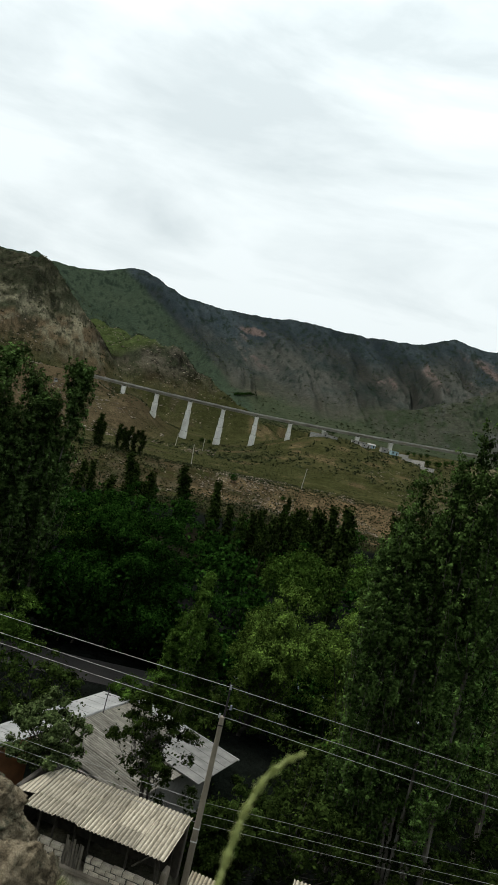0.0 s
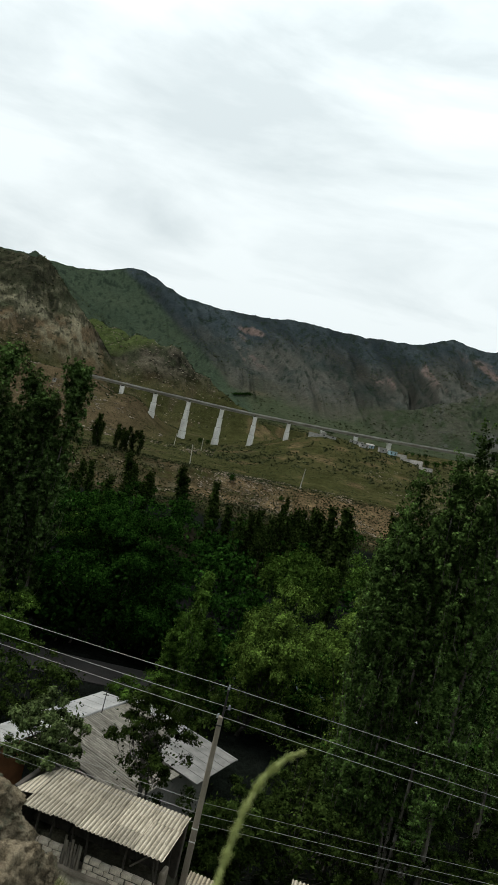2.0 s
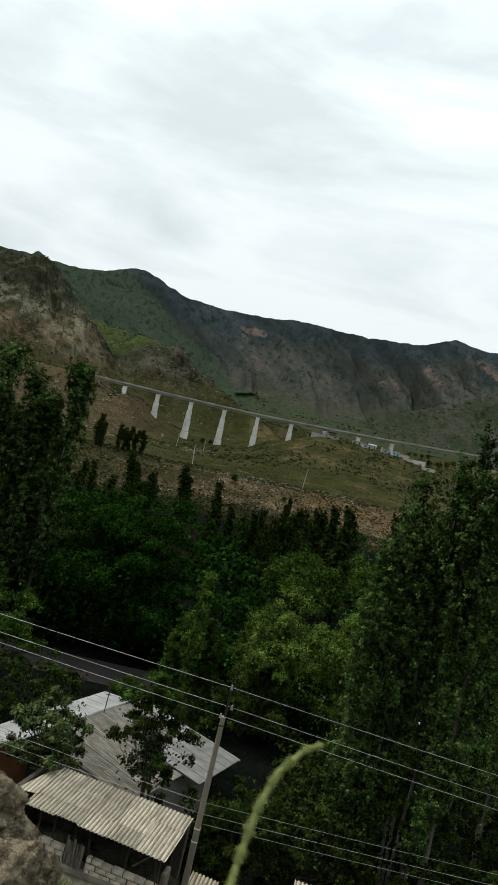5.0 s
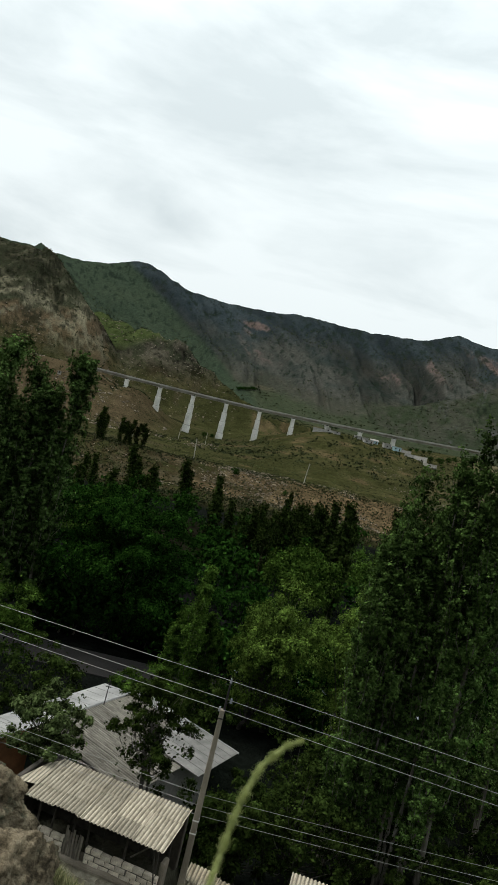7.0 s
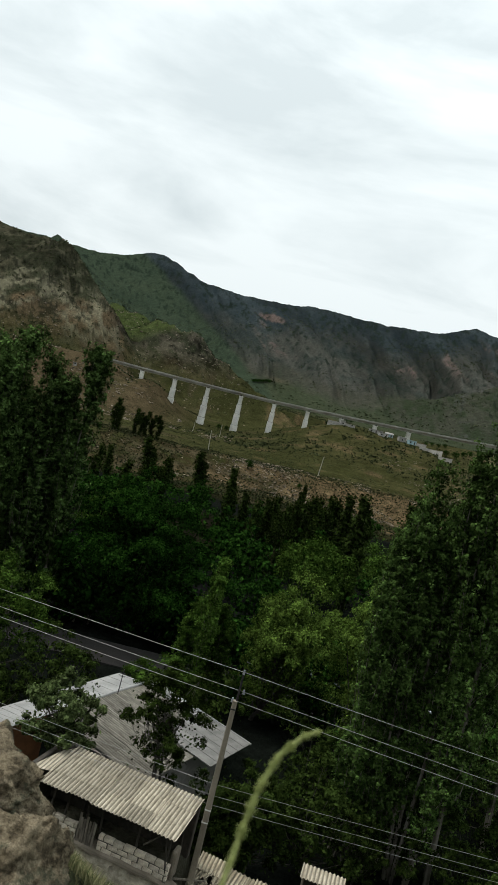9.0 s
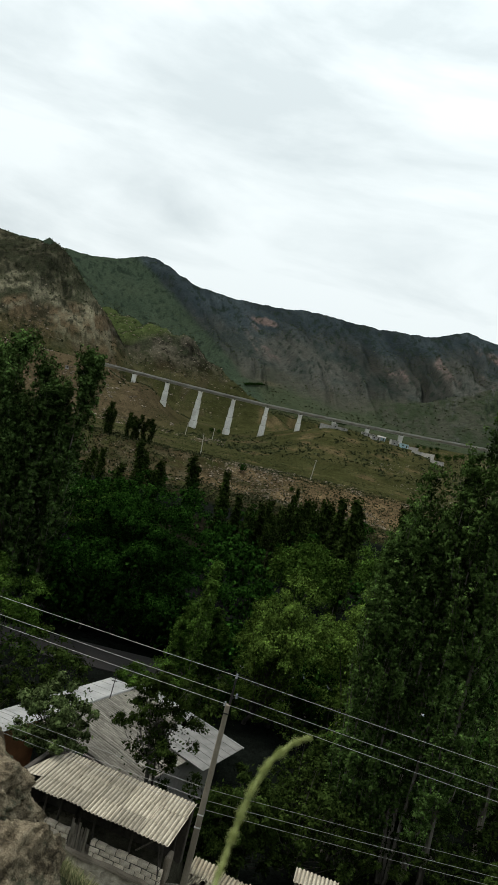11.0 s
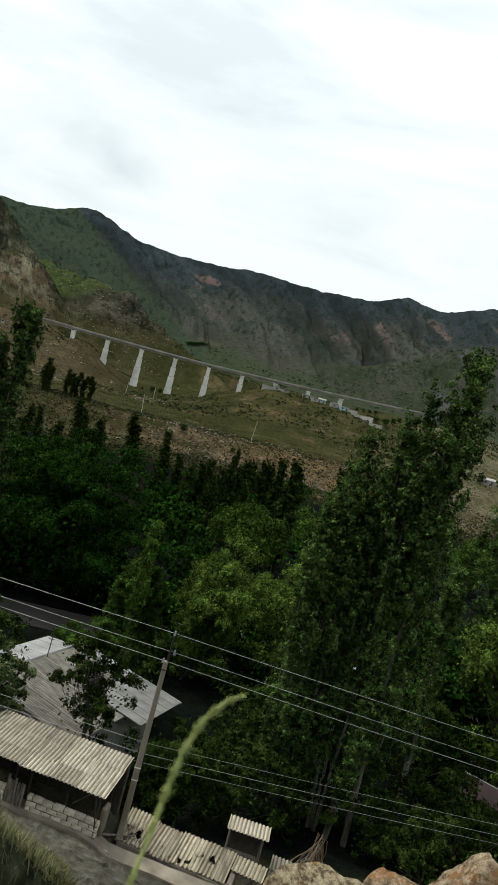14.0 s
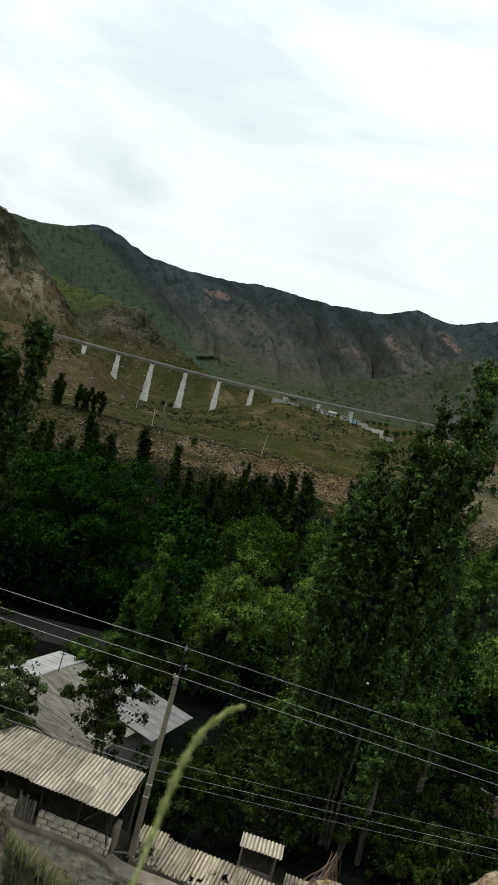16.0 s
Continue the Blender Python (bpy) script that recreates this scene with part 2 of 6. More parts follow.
M_ORANGE = surface("orange_brown_wall", [(0.17, 0.07, 0.025), (0.26, 0.11, 0.04)], 2, 30, 0.9, 0.2)
M_POLE = surface("pole_concrete", [(0.19, 0.16, 0.12), (0.29, 0.25, 0.19)], 2.5, 40, 0.9, 0.3, stretch=(1, 1, 0.3))
M_IRON = surface("dark_iron", [(0.02, 0.02, 0.02), (0.05, 0.045, 0.04)], 5, 40, 0.6, 0.2, metal=0.4)
M_WIRE = surface("aluminium_wire", [(0.16, 0.16, 0.15), (0.24, 0.24, 0.225)], 3, 20, 0.5, 0.0, metal=0.3)
M_GLASS = surface("white_insulator", [(0.16, 0.17, 0.17), (0.26, 0.27, 0.27)], 4, 20, 0.25, 0.0)
M_CONCRETE = surface("viaduct_concrete", [(0.46, 0.445, 0.405), (0.59, 0.575, 0.53), (0.68, 0.66, 0.615)], 0.12, 1.5, 0.9, 0.1, reach=0.1, spread=0.1)
M_GIRDER = surface("girder_concrete", [(0.28, 0.27, 0.235), (0.40, 0.385, 0.34)], 0.15, 2.0, 0.9, 0.1, reach=0.1, spread=0.15)
M_WHITEHOUSE = surface("limewashed_wall", [(0.20, 0.19, 0.172), (0.33, 0.32, 0.295)], 0.5, 6, 0.9, 0.1)
M_BLUEHOUSE = surface("faded_blue_wall", [(0.22, 0.34, 0.38), (0.32, 0.44, 0.47)], 0.5, 6, 0.9, 0.1)
M_FARROOF = surface("far_roof_sheet", [(0.22, 0.21, 0.19), (0.34, 0.33, 0.31)], 0.5, 6, 0.8, 0.1)
M_REDROOF = surface("dull_red_roof", [(0.018, 0.005, 0.005), (0.034, 0.008, 0.008)], 1.5, 20, 0.7, 0.2)
M_WINDOW = surface("dark_pane", [(0.012, 0.013, 0.014), (0.025, 0.026, 0.028)], 1, 6, 0.15, 0.0)
M_ROCK = rocky("lichened_granite", [(0.075, 0.060, 0.038), (0.20, 0.162, 0.105), (0.33, 0.275, 0.185)], (0.12, 0.118, 0.076), 0.58, 15.0)
M_REDROCK = rocky("rust_stained_rock", [(0.14, 0.10, 0.062), (0.45, 0.335, 0.21), (0.64, 0.52, 0.37)], (0.40, 0.21, 0.09), 0.56, 22.0)
M_LEDGE = rocky("pale_lichened_rock", [(0.13, 0.10, 0.062), (0.42, 0.34, 0.21), (0.60, 0.51, 0.345)], (0.44, 0.22, 0.05), 0.64, 40.0)
M_GREYROCK = surface("grey_boulder", [(0.036, 0.037, 0.028), (0.066, 0.066, 0.053), (0.11, 0.104, 0.08)], 4, 40, 0.95, 0.5, reach=0.02)
M_SCREE = surface("pale_scree_stone", [(0.05, 0.040, 0.028), (0.10, 0.080, 0.056), (0.22, 0.185, 0.135)], 0.35, 3, 0.95, 0.2, reach=0.1)
# near-black asphalt: the tree shade over the road is put into its colour
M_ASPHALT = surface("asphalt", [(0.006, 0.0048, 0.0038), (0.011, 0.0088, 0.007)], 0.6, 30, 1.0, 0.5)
M_BARK = surface("grey_poplar_bark", [(0.05, 0.045, 0.034), (0.095, 0.086, 0.068), (0.14, 0.13, 0.108)], 4, 30, 0.95, 0.6, stretch=(1, 1, 0.3))
M_DARKBARK = surface("dark_bark", [(0.025, 0.022, 0.018), (0.055, 0.048, 0.038)], 4, 30, 0.95, 0.6, stretch=(1, 1, 0.3))
M_STRAW = surface("dry_firewood", [(0.12, 0.075, 0.045), (0.22, 0.14, 0.085)], 4, 30, 0.95, 0.4)

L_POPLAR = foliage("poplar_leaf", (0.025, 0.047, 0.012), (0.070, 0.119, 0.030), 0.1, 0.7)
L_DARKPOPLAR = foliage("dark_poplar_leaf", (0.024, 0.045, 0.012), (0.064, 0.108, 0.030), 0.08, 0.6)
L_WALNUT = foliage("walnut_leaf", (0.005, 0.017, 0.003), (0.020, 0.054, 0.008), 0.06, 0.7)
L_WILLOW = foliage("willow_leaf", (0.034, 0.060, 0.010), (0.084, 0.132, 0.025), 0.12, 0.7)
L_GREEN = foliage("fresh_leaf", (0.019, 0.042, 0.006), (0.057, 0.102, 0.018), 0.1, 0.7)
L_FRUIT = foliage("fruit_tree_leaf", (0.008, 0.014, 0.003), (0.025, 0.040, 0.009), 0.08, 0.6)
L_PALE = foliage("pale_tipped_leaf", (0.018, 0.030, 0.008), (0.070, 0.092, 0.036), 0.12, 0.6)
L_SHRUB = foliage("hill_shrub_leaf", (0.014, 0.019, 0.009), (0.046, 0.054, 0.026), 0.1, 0.8)
L_GRASS = foliage("grass_blade", (0.042, 0.056, 0.022), (0.21, 0.195, 0.105), 0.25, 0.6)
L_STALK = foliage("foxtail_bristle", (0.26, 0.30, 0.10), (0.46, 0.50, 0.23), 0.4, 0.7)


def ground_material():
    """The land: the base colours of 'cover' broken up by scrub, clods and stones in the grain."""
    m, n, l, p = shader("hillside_ground")
    att = n.new("ShaderNodeAttribute")
    att.attribute_name = "cover"
    pos = n.new("ShaderNodeNewGeometry")
    value = att.outputs["Color"]
    bump_from = None
    for size, detail, low, high in ((0.10, 8, 0.66, 1.34), (0.8, 6, 0.62, 1.42), (9.0, 4, 0.75, 1.25)):
        t = n.new("ShaderNodeTexNoise")
        t.inputs["Scale"].default_value, t.inputs["Detail"].default_value, t.inputs["Roughness"].default_value = size, detail, 0.72
        l.new(pos.outputs["Position"], t.inputs["Vector"])
        grain = n.new("ShaderNodeMapRange")
        grain.inputs["From Min"].default_value, grain.inputs["From Max"].default_value = 0.33, 0.67
        grain.inputs["To Min"].default_value, grain.inputs["To Max"].default_value = low, high
        tint = n.new("ShaderNodeVectorMath")
        tint.operation = "SCALE"
        l.new(t.outputs["Fac"], grain.inputs["Value"])
        l.new(value, tint.inputs[0])
        l.new(grain.outputs["Result"], tint.inputs["Scale"])
        value = tint.outputs["Vector"]
        bump_from = bump_from or t
    l.new(value, p.inputs["Base Color"])
    bmp = n.new("ShaderNodeBump")
    bmp.inputs["Strength"].default_value, bmp.inputs["Distance"].default_value = 0.7, 3.0
    l.new(bump_from.outputs["Fac"], bmp.inputs["Height"])
    l.new(bmp.outputs["Normal"], p.inputs["Normal"])
    p.inputs["Roughness"].default_value, p.inputs["Specular IOR Level"].default_value = 0.97, 0.0
    return m


def water_material():
    m, n, l, p = shader("river_rapids")
    t = n.new("ShaderNodeTexNoise")
    t.inputs["Scale"].default_value, t.inputs["Detail"].default_value = 1.6, 6
    r = n.new("ShaderNodeValToRGB")
    r.color_ramp.elements[0].position, r.color_ramp.elements[0].color = 0.5, (0.05, 0.07, 0.07, 1)
    r.color_ramp.elements[1].position, r.color_ramp.elements[1].color = 0.68, (0.5, 0.54, 0.54, 1)
    c = n.new("ShaderNodeTexCoord")
    b = n.new("ShaderNodeBump")
    b.inputs["Strength"].default_value, b.inputs["Distance"].default_value = 0.6, 0.2
    l.new(c.outputs["Object"], t.inputs["Vector"])
    l.new(t.outputs["Fac"], r.inputs["Fac"])
    l.new(r.outputs["Color"], p.inputs["Base Color"])
    l.new(t.outputs["Fac"], b.inputs["Height"])
    l.new(b.outputs["Normal"], p.inputs["Normal"])
    p.inputs["Roughness"].default_value = 0.25
    return m


M_GROUND, M_WATER = ground_material(), water_material()


# ---- builders ----
def mesh_object(name, verts, faces, material, parent=None, label="", smooth=False):
    me = bpy.data.meshes.new(name)
    me.from_pydata(verts, [], faces)
    me.materials.append(material)
    if smooth:
        me.shade_smooth()
    ob = new(name, me)
    ob.parent = parent
    if label:
        ob["label"] = label
    return ob


def part(name, bm, material, parent=None, label="", smooth=False):
    """Links a bmesh as one mesh object under a thing or under a part."""
    me = bpy.data.meshes.new(name)
    bm.to_mesh(me)
    bm.free()
    me.materials.append(material)
    if smooth:
        me.shade_smooth()
    ob = new(name, me)
    ob.parent = parent
    if label:
        ob["label"] = label
    return ob


def again(ob, m, parent=None):
    """Another object on the same mesh, for alike pieces."""
    o = new(ob.name.split(".")[0], ob.data)
    o.parent = parent
    o.matrix_basis = m
    return o


def empty(name, m, label, category, group="", kind=""):
    ob = new(name)
    ob.matrix_basis = m
    return tagged(ob, label, category, group, kind)


def box(bm, cx, cy, cz, sx, sy, sz, turn=None, bevel=0.0):
    """A box of the given size, lightly bevelled, into bm."""
    m = Matrix.Translation((cx, cy, cz)) @ (turn or Matrix()) @ Matrix.Diagonal((sx, sy, sz, 1))
    r = bmesh.ops.create_cube(bm, size=1, matrix=m)
    if bevel:
        es = list({e for v in r["verts"] for e in v.link_edges})
        bmesh.ops.bevel(bm, geom=es, offset=bevel, segments=1, affect="EDGES")
    return bm


def boxed(cx, cy, cz, sx, sy, sz, turn=None, bevel=0.0):
    return box(bmesh.new(), cx, cy, cz, sx, sy, sz, turn, bevel)


def tube(verts, faces, pts, radii, sides=7):
    """A tapered round limb along pts, added to verts and faces."""
    pts = [Vector(p) for p in pts]
    base = len(verts)
    for i, p in enumerate(pts):
        d = (pts[min(i + 1, len(pts) - 1)] - pts[max(i - 1, 0)]).normalized()
        a = d.cross(Vector((1, 0, 0)) if abs(d.x) < 0.9 else Vector((0, 1, 0))).normalized()
        b = d.cross(a)
        for k in range(sides):
            w = 2 * math.pi * k / sides
            verts.append(p + (a * math.cos(w) + b * math.sin(w)) * radii[i])
    for i in range(len(pts) - 1):
        for k in range(sides):
            k2 = (k + 1) % sides
            faces.append((base + i * sides + k, base + i * sides + k2, base + (i + 1) * sides + k2, base + (i + 1) * sides + k))
    faces.append(tuple(base + k for k in reversed(range(sides))))
    faces.append(tuple(base + (len(pts) - 1) * sides + k for k in range(sides)))


def rod(name, a, b, r0, r1, material, parent=None, label="", sides=7, bends=1, wobble=0.0, seed=0):
    rng = random.Random(seed)
    a, b = Vector(a), Vector(b)
    pts = [a.lerp(b, i / bends) + Vector([rng.uniform(-wobble, wobble) if 0 < i < bends else 0 for _ in range(3)]) for i in range(bends + 1)]
    v, f = [], []
    tube(v, f, pts, [r0 + (r1 - r0) * i / bends for i in range(bends + 1)], sides)
    return mesh_object(name, v, f, material, parent, label)


# ---- the lie of the land ----
def hashed(i, j, seed):
    h = np.sin(i * 127.1 + j * 311.7 + seed * 74.7) * 43758.5453
    return h - np.floor(h)


def value_noise(x, y, seed=0):
    i, j = np.floor(x), np.floor(y)
    u, v = x - i, y - j
    u, v = u * u * (3 - 2 * u), v * v * (3 - 2 * v)
    a, b = hashed(i, j, seed), hashed(i + 1, j, seed)
    c, d = hashed(i, j + 1, seed), hashed(i + 1, j + 1, seed)
    return (a + (b - a) * u) * (1 - v) + (c + (d - c) * u) * v


def fractal(x, y, octaves=5, seed=0, gain=0.5):
    total, amp, norm = 0.0, 1.0, 0.0
    for k in range(octaves):
        total = total + amp * value_noise(x * 2 ** k + 17 * k, y * 2 ** k - 9 * k, seed + k)
        norm += amp
        amp *= gain
    return total / norm


def ridged(x, y, octaves=5, seed=0):
    total, amp, norm = 0.0, 1.0, 0.0
    for k in range(octaves):
        total = total + amp * (1 - np.abs(2 * value_noise(x * 2 ** k + 31 * k, y * 2 ** k + 13 * k, seed + k) - 1))
        norm += amp
        amp *= 0.5
    return total / norm


def step(a, b, x):
    t = np.clip((x - a) / (b - a), 0, 1)
    return t * t * (3 - 2 * t)


def bump(x, y, cx, cy, sx, sy):
    return np.exp(-((x - cx) / sx) ** 2 / 2 - ((y - cy) / sy) ** 2 / 2)


def spur(x, y, a, b, fall):
    """A ridge from a to b (x, y, z) whose flanks fall away evenly."""
    ax, ay, az = a
    dx, dy = b[0] - ax, b[1] - ay
    t = np.clip(((x - ax) * dx + (y - ay) * dy) / (dx * dx + dy * dy), 0, 1)
    d = np.hypot(x - ax - t * dx, y - ay - t * dy)
    return az + (b[2] - az) * t - fall * np.sqrt(d * d + 60.0) + fall * 7


def upper(a, b, k=6.0):
    """The higher of two heights, with a soft crease."""
    m = np.maximum(a, b)
    return m + k * np.log(np.exp(np.clip((a - m) / k, -40, 0)) + np.exp(np.clip((b - m) / k, -40, 0)))


def skyline(az):
    """How high the far crest stands, in degrees, by its bearing."""
    g = lambda c, w: np.exp(-((az - c) / w) ** 2 / 2)
    return (10.1 + 1.32 * g(-11.6, 2.0) + 0.17 * g(-20, 4.0) + 0.41 * g(2.6, 2.6) + 0.2 * g(8, 2.5) + 0.34 * g(11.5, 1.8) + 1.12 * g(14.2, 1.3)
            + 0.64 * g(17, 1.6) + 1.44 * g(20.5, 1.8) + 1.0 * g(23, 1.5) + 1.24 * g(28, 3.0))


# spurs that come down from the far crest: upper end, foot, how steeply their flanks fall
RANGE_SPURS = (((-500, 2620, 530), (-30, 1180, 84), 0.52), ((-60, 2700, 480), (190, 1650, 135), 0.50), ((330, 2690, 470), (420, 1800, 190), 0.52),
               ((620, 2640, 500), (560, 1850, 215), 0.55), ((-900, 2500, 500), (-330, 1350, 150), 0.5), ((1050, 2500, 560), (820, 1900, 300), 0.55))
# the green shoulder in front of the range
SHOULDER = ((723, 1483, 290), (530, 1456, 250), (375, 1400, 168), (275, 1352, 113), (150, 1270, 72))


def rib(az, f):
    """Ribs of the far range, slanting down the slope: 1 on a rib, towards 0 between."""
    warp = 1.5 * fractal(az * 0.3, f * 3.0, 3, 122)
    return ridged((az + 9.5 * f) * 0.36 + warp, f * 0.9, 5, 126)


def shoulder(x, y):
    h = spur(x, y, SHOULDER[0], SHOULDER[1], 0.46)
    for a, b in zip(SHOULDER[1:], SHOULDER[2:]):
        h = upper(h, spur(x, y, a, b, 0.46), 3)
    return h


WALL_Y = lambda x: 22.95 - 0.27 * (x - 0.47)  # the retaining wall's line


def height(x, y):
    x, y = np.asarray(x, float), np.asarray(y, float)
    r, az = np.hypot(x, y), np.degrees(np.arctan2(x, y))
    # the spectator's slope and the lane at its foot
    edge = 1.75 + 0.15 * np.sin(x * 1.7) + 0.012 * np.minimum(x * x, 400.0) + 0.45 * step(0.2, 0.8, x) * step(2.5, 1.6, x)
    # behind the eye the slope is carried on unseen, high enough to block low sky
    hill = np.where(y < edge, 13.6 + np.clip(0.9 - y, 0, 700) * 0.55, 13.6 - (y - edge) * 0.93)
    hill = hill + 0.10 * bump(x, y, -0.2, 2.66, 0.13, 0.16) + 0.42 * bump(x, y, -0.62, 2.62, 0.35, 0.32) + 0.37 * bump(x, y, 0.04, 3.0, 0.17, 0.3) + 1.15 * bump(x, y, -0.5, 3.3, 0.40, 0.6) + 0.5 * (fractal(x * 0.7, y * 0.7, 4, 3) - 0.5) * step(1.5, 4, r)
    # the valley floor, the river's cut, which bends away behind the walnut, the far bank and the green shelf
    yy = y - step(150, 260, y) * (0.10 * x + 16 * (fractal(x * 0.012 + 5, y * 0.004, 3, 8) - 0.5) * 2)
    yy = yy - 12 / (1 + np.exp((x + 4) / 2.0)) * step(50, 58, y) * step(120, 90, y)
    floor = np.interp(yy, (20, 26.2, 27.5, 45, 52, 59, 68, 75, 120, 250, 284, 318, 450, 565, 700, 900, 1300, 6000),
                      (0, 0, -2.1, -2.2, -2.4, -5.6, -5.6, -4.2, -6, -10, -9.5, -2.2, 0.5, 5, 16, 38, 75, 75))
    floor = floor + 3.0 * (fractal(x * 0.02, y * 0.02, 5, 21) - 0.5) * step(90, 260, y)
    low = step(0.7, 1.6, x) * (1 - step(25.9, 27.5, y))
    wall = WALL_Y(x)
    floor = floor - 2.1 * low
    floor = np.where(y < 40, -2.3 + (floor + 2.3) * step(wall + 0.1, wall + 0.9, y), floor)
    z = np.maximum(hill, floor)
    z = np.where(y < 0, hill, z)
    # the green knoll under the viaduct, the shelf with the houses
    z = z + 24 * bump(x, y, 58, 560, 38, 90) + 24 * bump(x, y, 148, 560, 50, 95) + 24 * bump(x, y, 240, 560, 60, 100) + 14 * bump(x, y, 330, 540, 60, 100)
    # the steep rocky hill, the crag behind it, the spur on the other side
    rough1 = 18 * (ridged(x * 0.012, y * 0.012, 5, 40) - 0.55) + 10 * (fractal(x * 0.05, y * 0.05, 4, 44) - 0.5)
    h1 = upper(spur(x, y, (-470, 870, 205), (-253, 729, 151), 0.95), spur(x, y, (-253, 729, 153), (-138, 634, 36), 0.95), 4)
    blocks = 5 * step(0.58, 0.78, ridged(x * 0.03 + 3, y * 0.03, 5, 47))
    h1 = h1 + (0.75 * rough1 + blocks - 3) * step(30, 80, h1)
    h2 = upper(spur(x, y, (-420, 1050, 168), (-180, 850, 111), 0.55), spur(x, y, (-152, 800, 106), (-100, 770, 95), 0.95), 3)
    h2 = upper(h2, spur(x, y, (-100, 770, 92), (10, 720, 36), 0.75), 3)
    h2 = h2 + (0.8 * rough1 + 0.6 * blocks) * step(20, 60, h2)
    h3 = shoulder(x, y) + 0.9 * rough1
    z = z + 13 * bump(x, y, -101, 562, 19, 45) + 17 * step(-60, -150, x) * bump(0, y, 0, 572, 1, 55) + 5.0 * bump(x, y, -96, 566, 20, 45) + 16 * step(-112, -150, x) * bump(0, y, 0, 580, 1, 55)
    for h in (h1, h2, h3):
        z = np.where(r > 300, upper(z, h, 5.0), z)
    # the far range
    f = np.clip((r - 820) / 2080, 0, 1)
    crest = EYE + 2900 * np.tan(np.radians(skyline(az))) + 13 * (fractal(az * 1.6, az * 0 + 3, 6, 80) - 0.5)
    range_z = 40 + (crest - 40) * f ** 1.45 + 9 * (fractal(x * 0.011, y * 0.011, 5, 71) - 0.5) * step(0, 0.2, f) * (1 - 0.75 * f)
    ribs = 26 * (ridged(x * 0.006, y * 0.006, 5, 140) - 0.6)
    for a, b, fall in RANGE_SPURS:
        range_z = upper(range_z, spur(x, y, a, b, fall) + ribs * step(0.02, 0.2, f) * step(1.0, 0.85, f), 14.0)
    range_z = range_z + 95 * (rib(az, f) - 0.62) * step(0.12, 0.35, f) * step(0.99, 0.85, f)
    range_z = range_z - np.clip(r - 2900, 0, 4000) * 0.25
    z = np.where((r > 820) & (y > -200), upper(z, range_z, 6.0), z)
    return z


def at_ground(x, y):
    return float(height(np.array([x]), np.array([y]))[0])


def ground_cover(x, y, z):
    """Base colours of soil, grass, scrub and rock over the land, with some shade and haze put in."""
    r, az = np.hypot(x, y), np.degrees(np.arctan2(x, y))
    n1, n2, n3 = fractal(x * 0.013, y * 0.013, 5, 5), fractal(x * 0.06, y * 0.06, 4, 11), fractal(x * 0.3, y * 0.3, 3, 15)
    col = lambda *c: np.array(c)[None, :]
    mix = lambda a, b, t: a + (b - a) * np.clip(t, 0, 1)[:, None]
    soil = mix(col(0.085, 0.060, 0.032), col(0.17, 0.118, 0.062), n2)
    grass = mix(col(0.070, 0.066, 0.025), col(0.122, 0.108, 0.044), n2)
    dry = mix(col(0.085, 0.083, 0.05), col(0.15, 0.135, 0.085), n3)
    # valley floor, its near-black tones taking in the shade of the trees
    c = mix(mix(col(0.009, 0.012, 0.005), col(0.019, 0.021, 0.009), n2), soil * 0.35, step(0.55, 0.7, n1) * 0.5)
    # yard, lane and own slope
    c = mix(c, mix(col(0.10, 0.082, 0.06), col(0.19, 0.16, 0.12), n3), (1 - step(25, 27, y)) * step(16, 19, y))
    c = mix(c, mix(col(0.05, 0.062, 0.028), dry, n3), 1 - step(17, 20, y))
    # far bank: stony scarp, then the green shelf
    bank = step(200, 250, y)
    c = mix(c, mix(soil * 0.8, mix(grass, col(0.15, 0.112, 0.070), step(0.42, 0.62, n2)), step(0.40, 0.6, n3)), bank)
    c = mix(c, col(0.26, 0.165, 0.092) * (0.5 + 1.0 * n3)[:, None], bank * step(0.50, 0.60, 0.5 * n1 + 0.5 * n2 + 0.0012 * x - 0.02) * step(-45, -5, x))
    yy = y - 0.10 * x
    c = mix(c, grass, bank * step(322, 345, yy + 30 * (n1 - 0.5)) * (0.92 - 0.6 * step(0.62, 0.72, n2)))
    c = mix(c, soil * 0.95, bank * step(-40, -120, x) * step(380, 450, y) * step(0.44, 0.6, n1) * (r < 900) * 0.8)
    red_soil = col(0.20, 0.128, 0.080) * (0.6 + 0.8 * n3)[:, None]
    c = mix(c, red_soil, step(-50, -95, x) * step(-260, -200, x) * step(430, 480, y) * step(700, 620, y) * step(0.36, 0.50, n1) * 0.6)
    # the stony bank beyond the orchard farms is dry and tan
    dryland = mix(col(0.18, 0.145, 0.078), col(0.31, 0.245, 0.155), step(0.4, 0.62, 0.5 * n2 + 0.5 * n3))
    c = mix(c, dryland, step(15, 20, az) * step(250, 300, y) * (r < 1000) * 0.85)
    # rocky hills: a runs along the face, z up it
    a = az * 13.4
    el = np.degrees(np.arctan2(z - EYE, r))
    hilly = step(12, 55, z - 12 - 0.02 * r) * (r > 430) * (r < 1250) * step(-0.5, -6, az + 0.004 * (r - 600))
    m1, m2, m3 = fractal(a * 0.020, z * 0.028, 4, 210), fractal(a * 0.09 + 5, z * 0.10, 4, 214), fractal(a * 0.35, z * 0.38, 3, 218)
    rock = mix(col(0.095, 0.090, 0.056), col(0.165, 0.135, 0.090), step(0.35, 0.65, m2))
    rock = rock * (1.12 - 0.42 * step(6.5, 9.0, el))[:, None]
    rock = mix(rock, col(0.29, 0.185, 0.115) * (0.65 + 0.7 * m3)[:, None], step(0.42, 0.56, m1 + 0.18 * step(8.0, 4.5, el)) * 0.9)
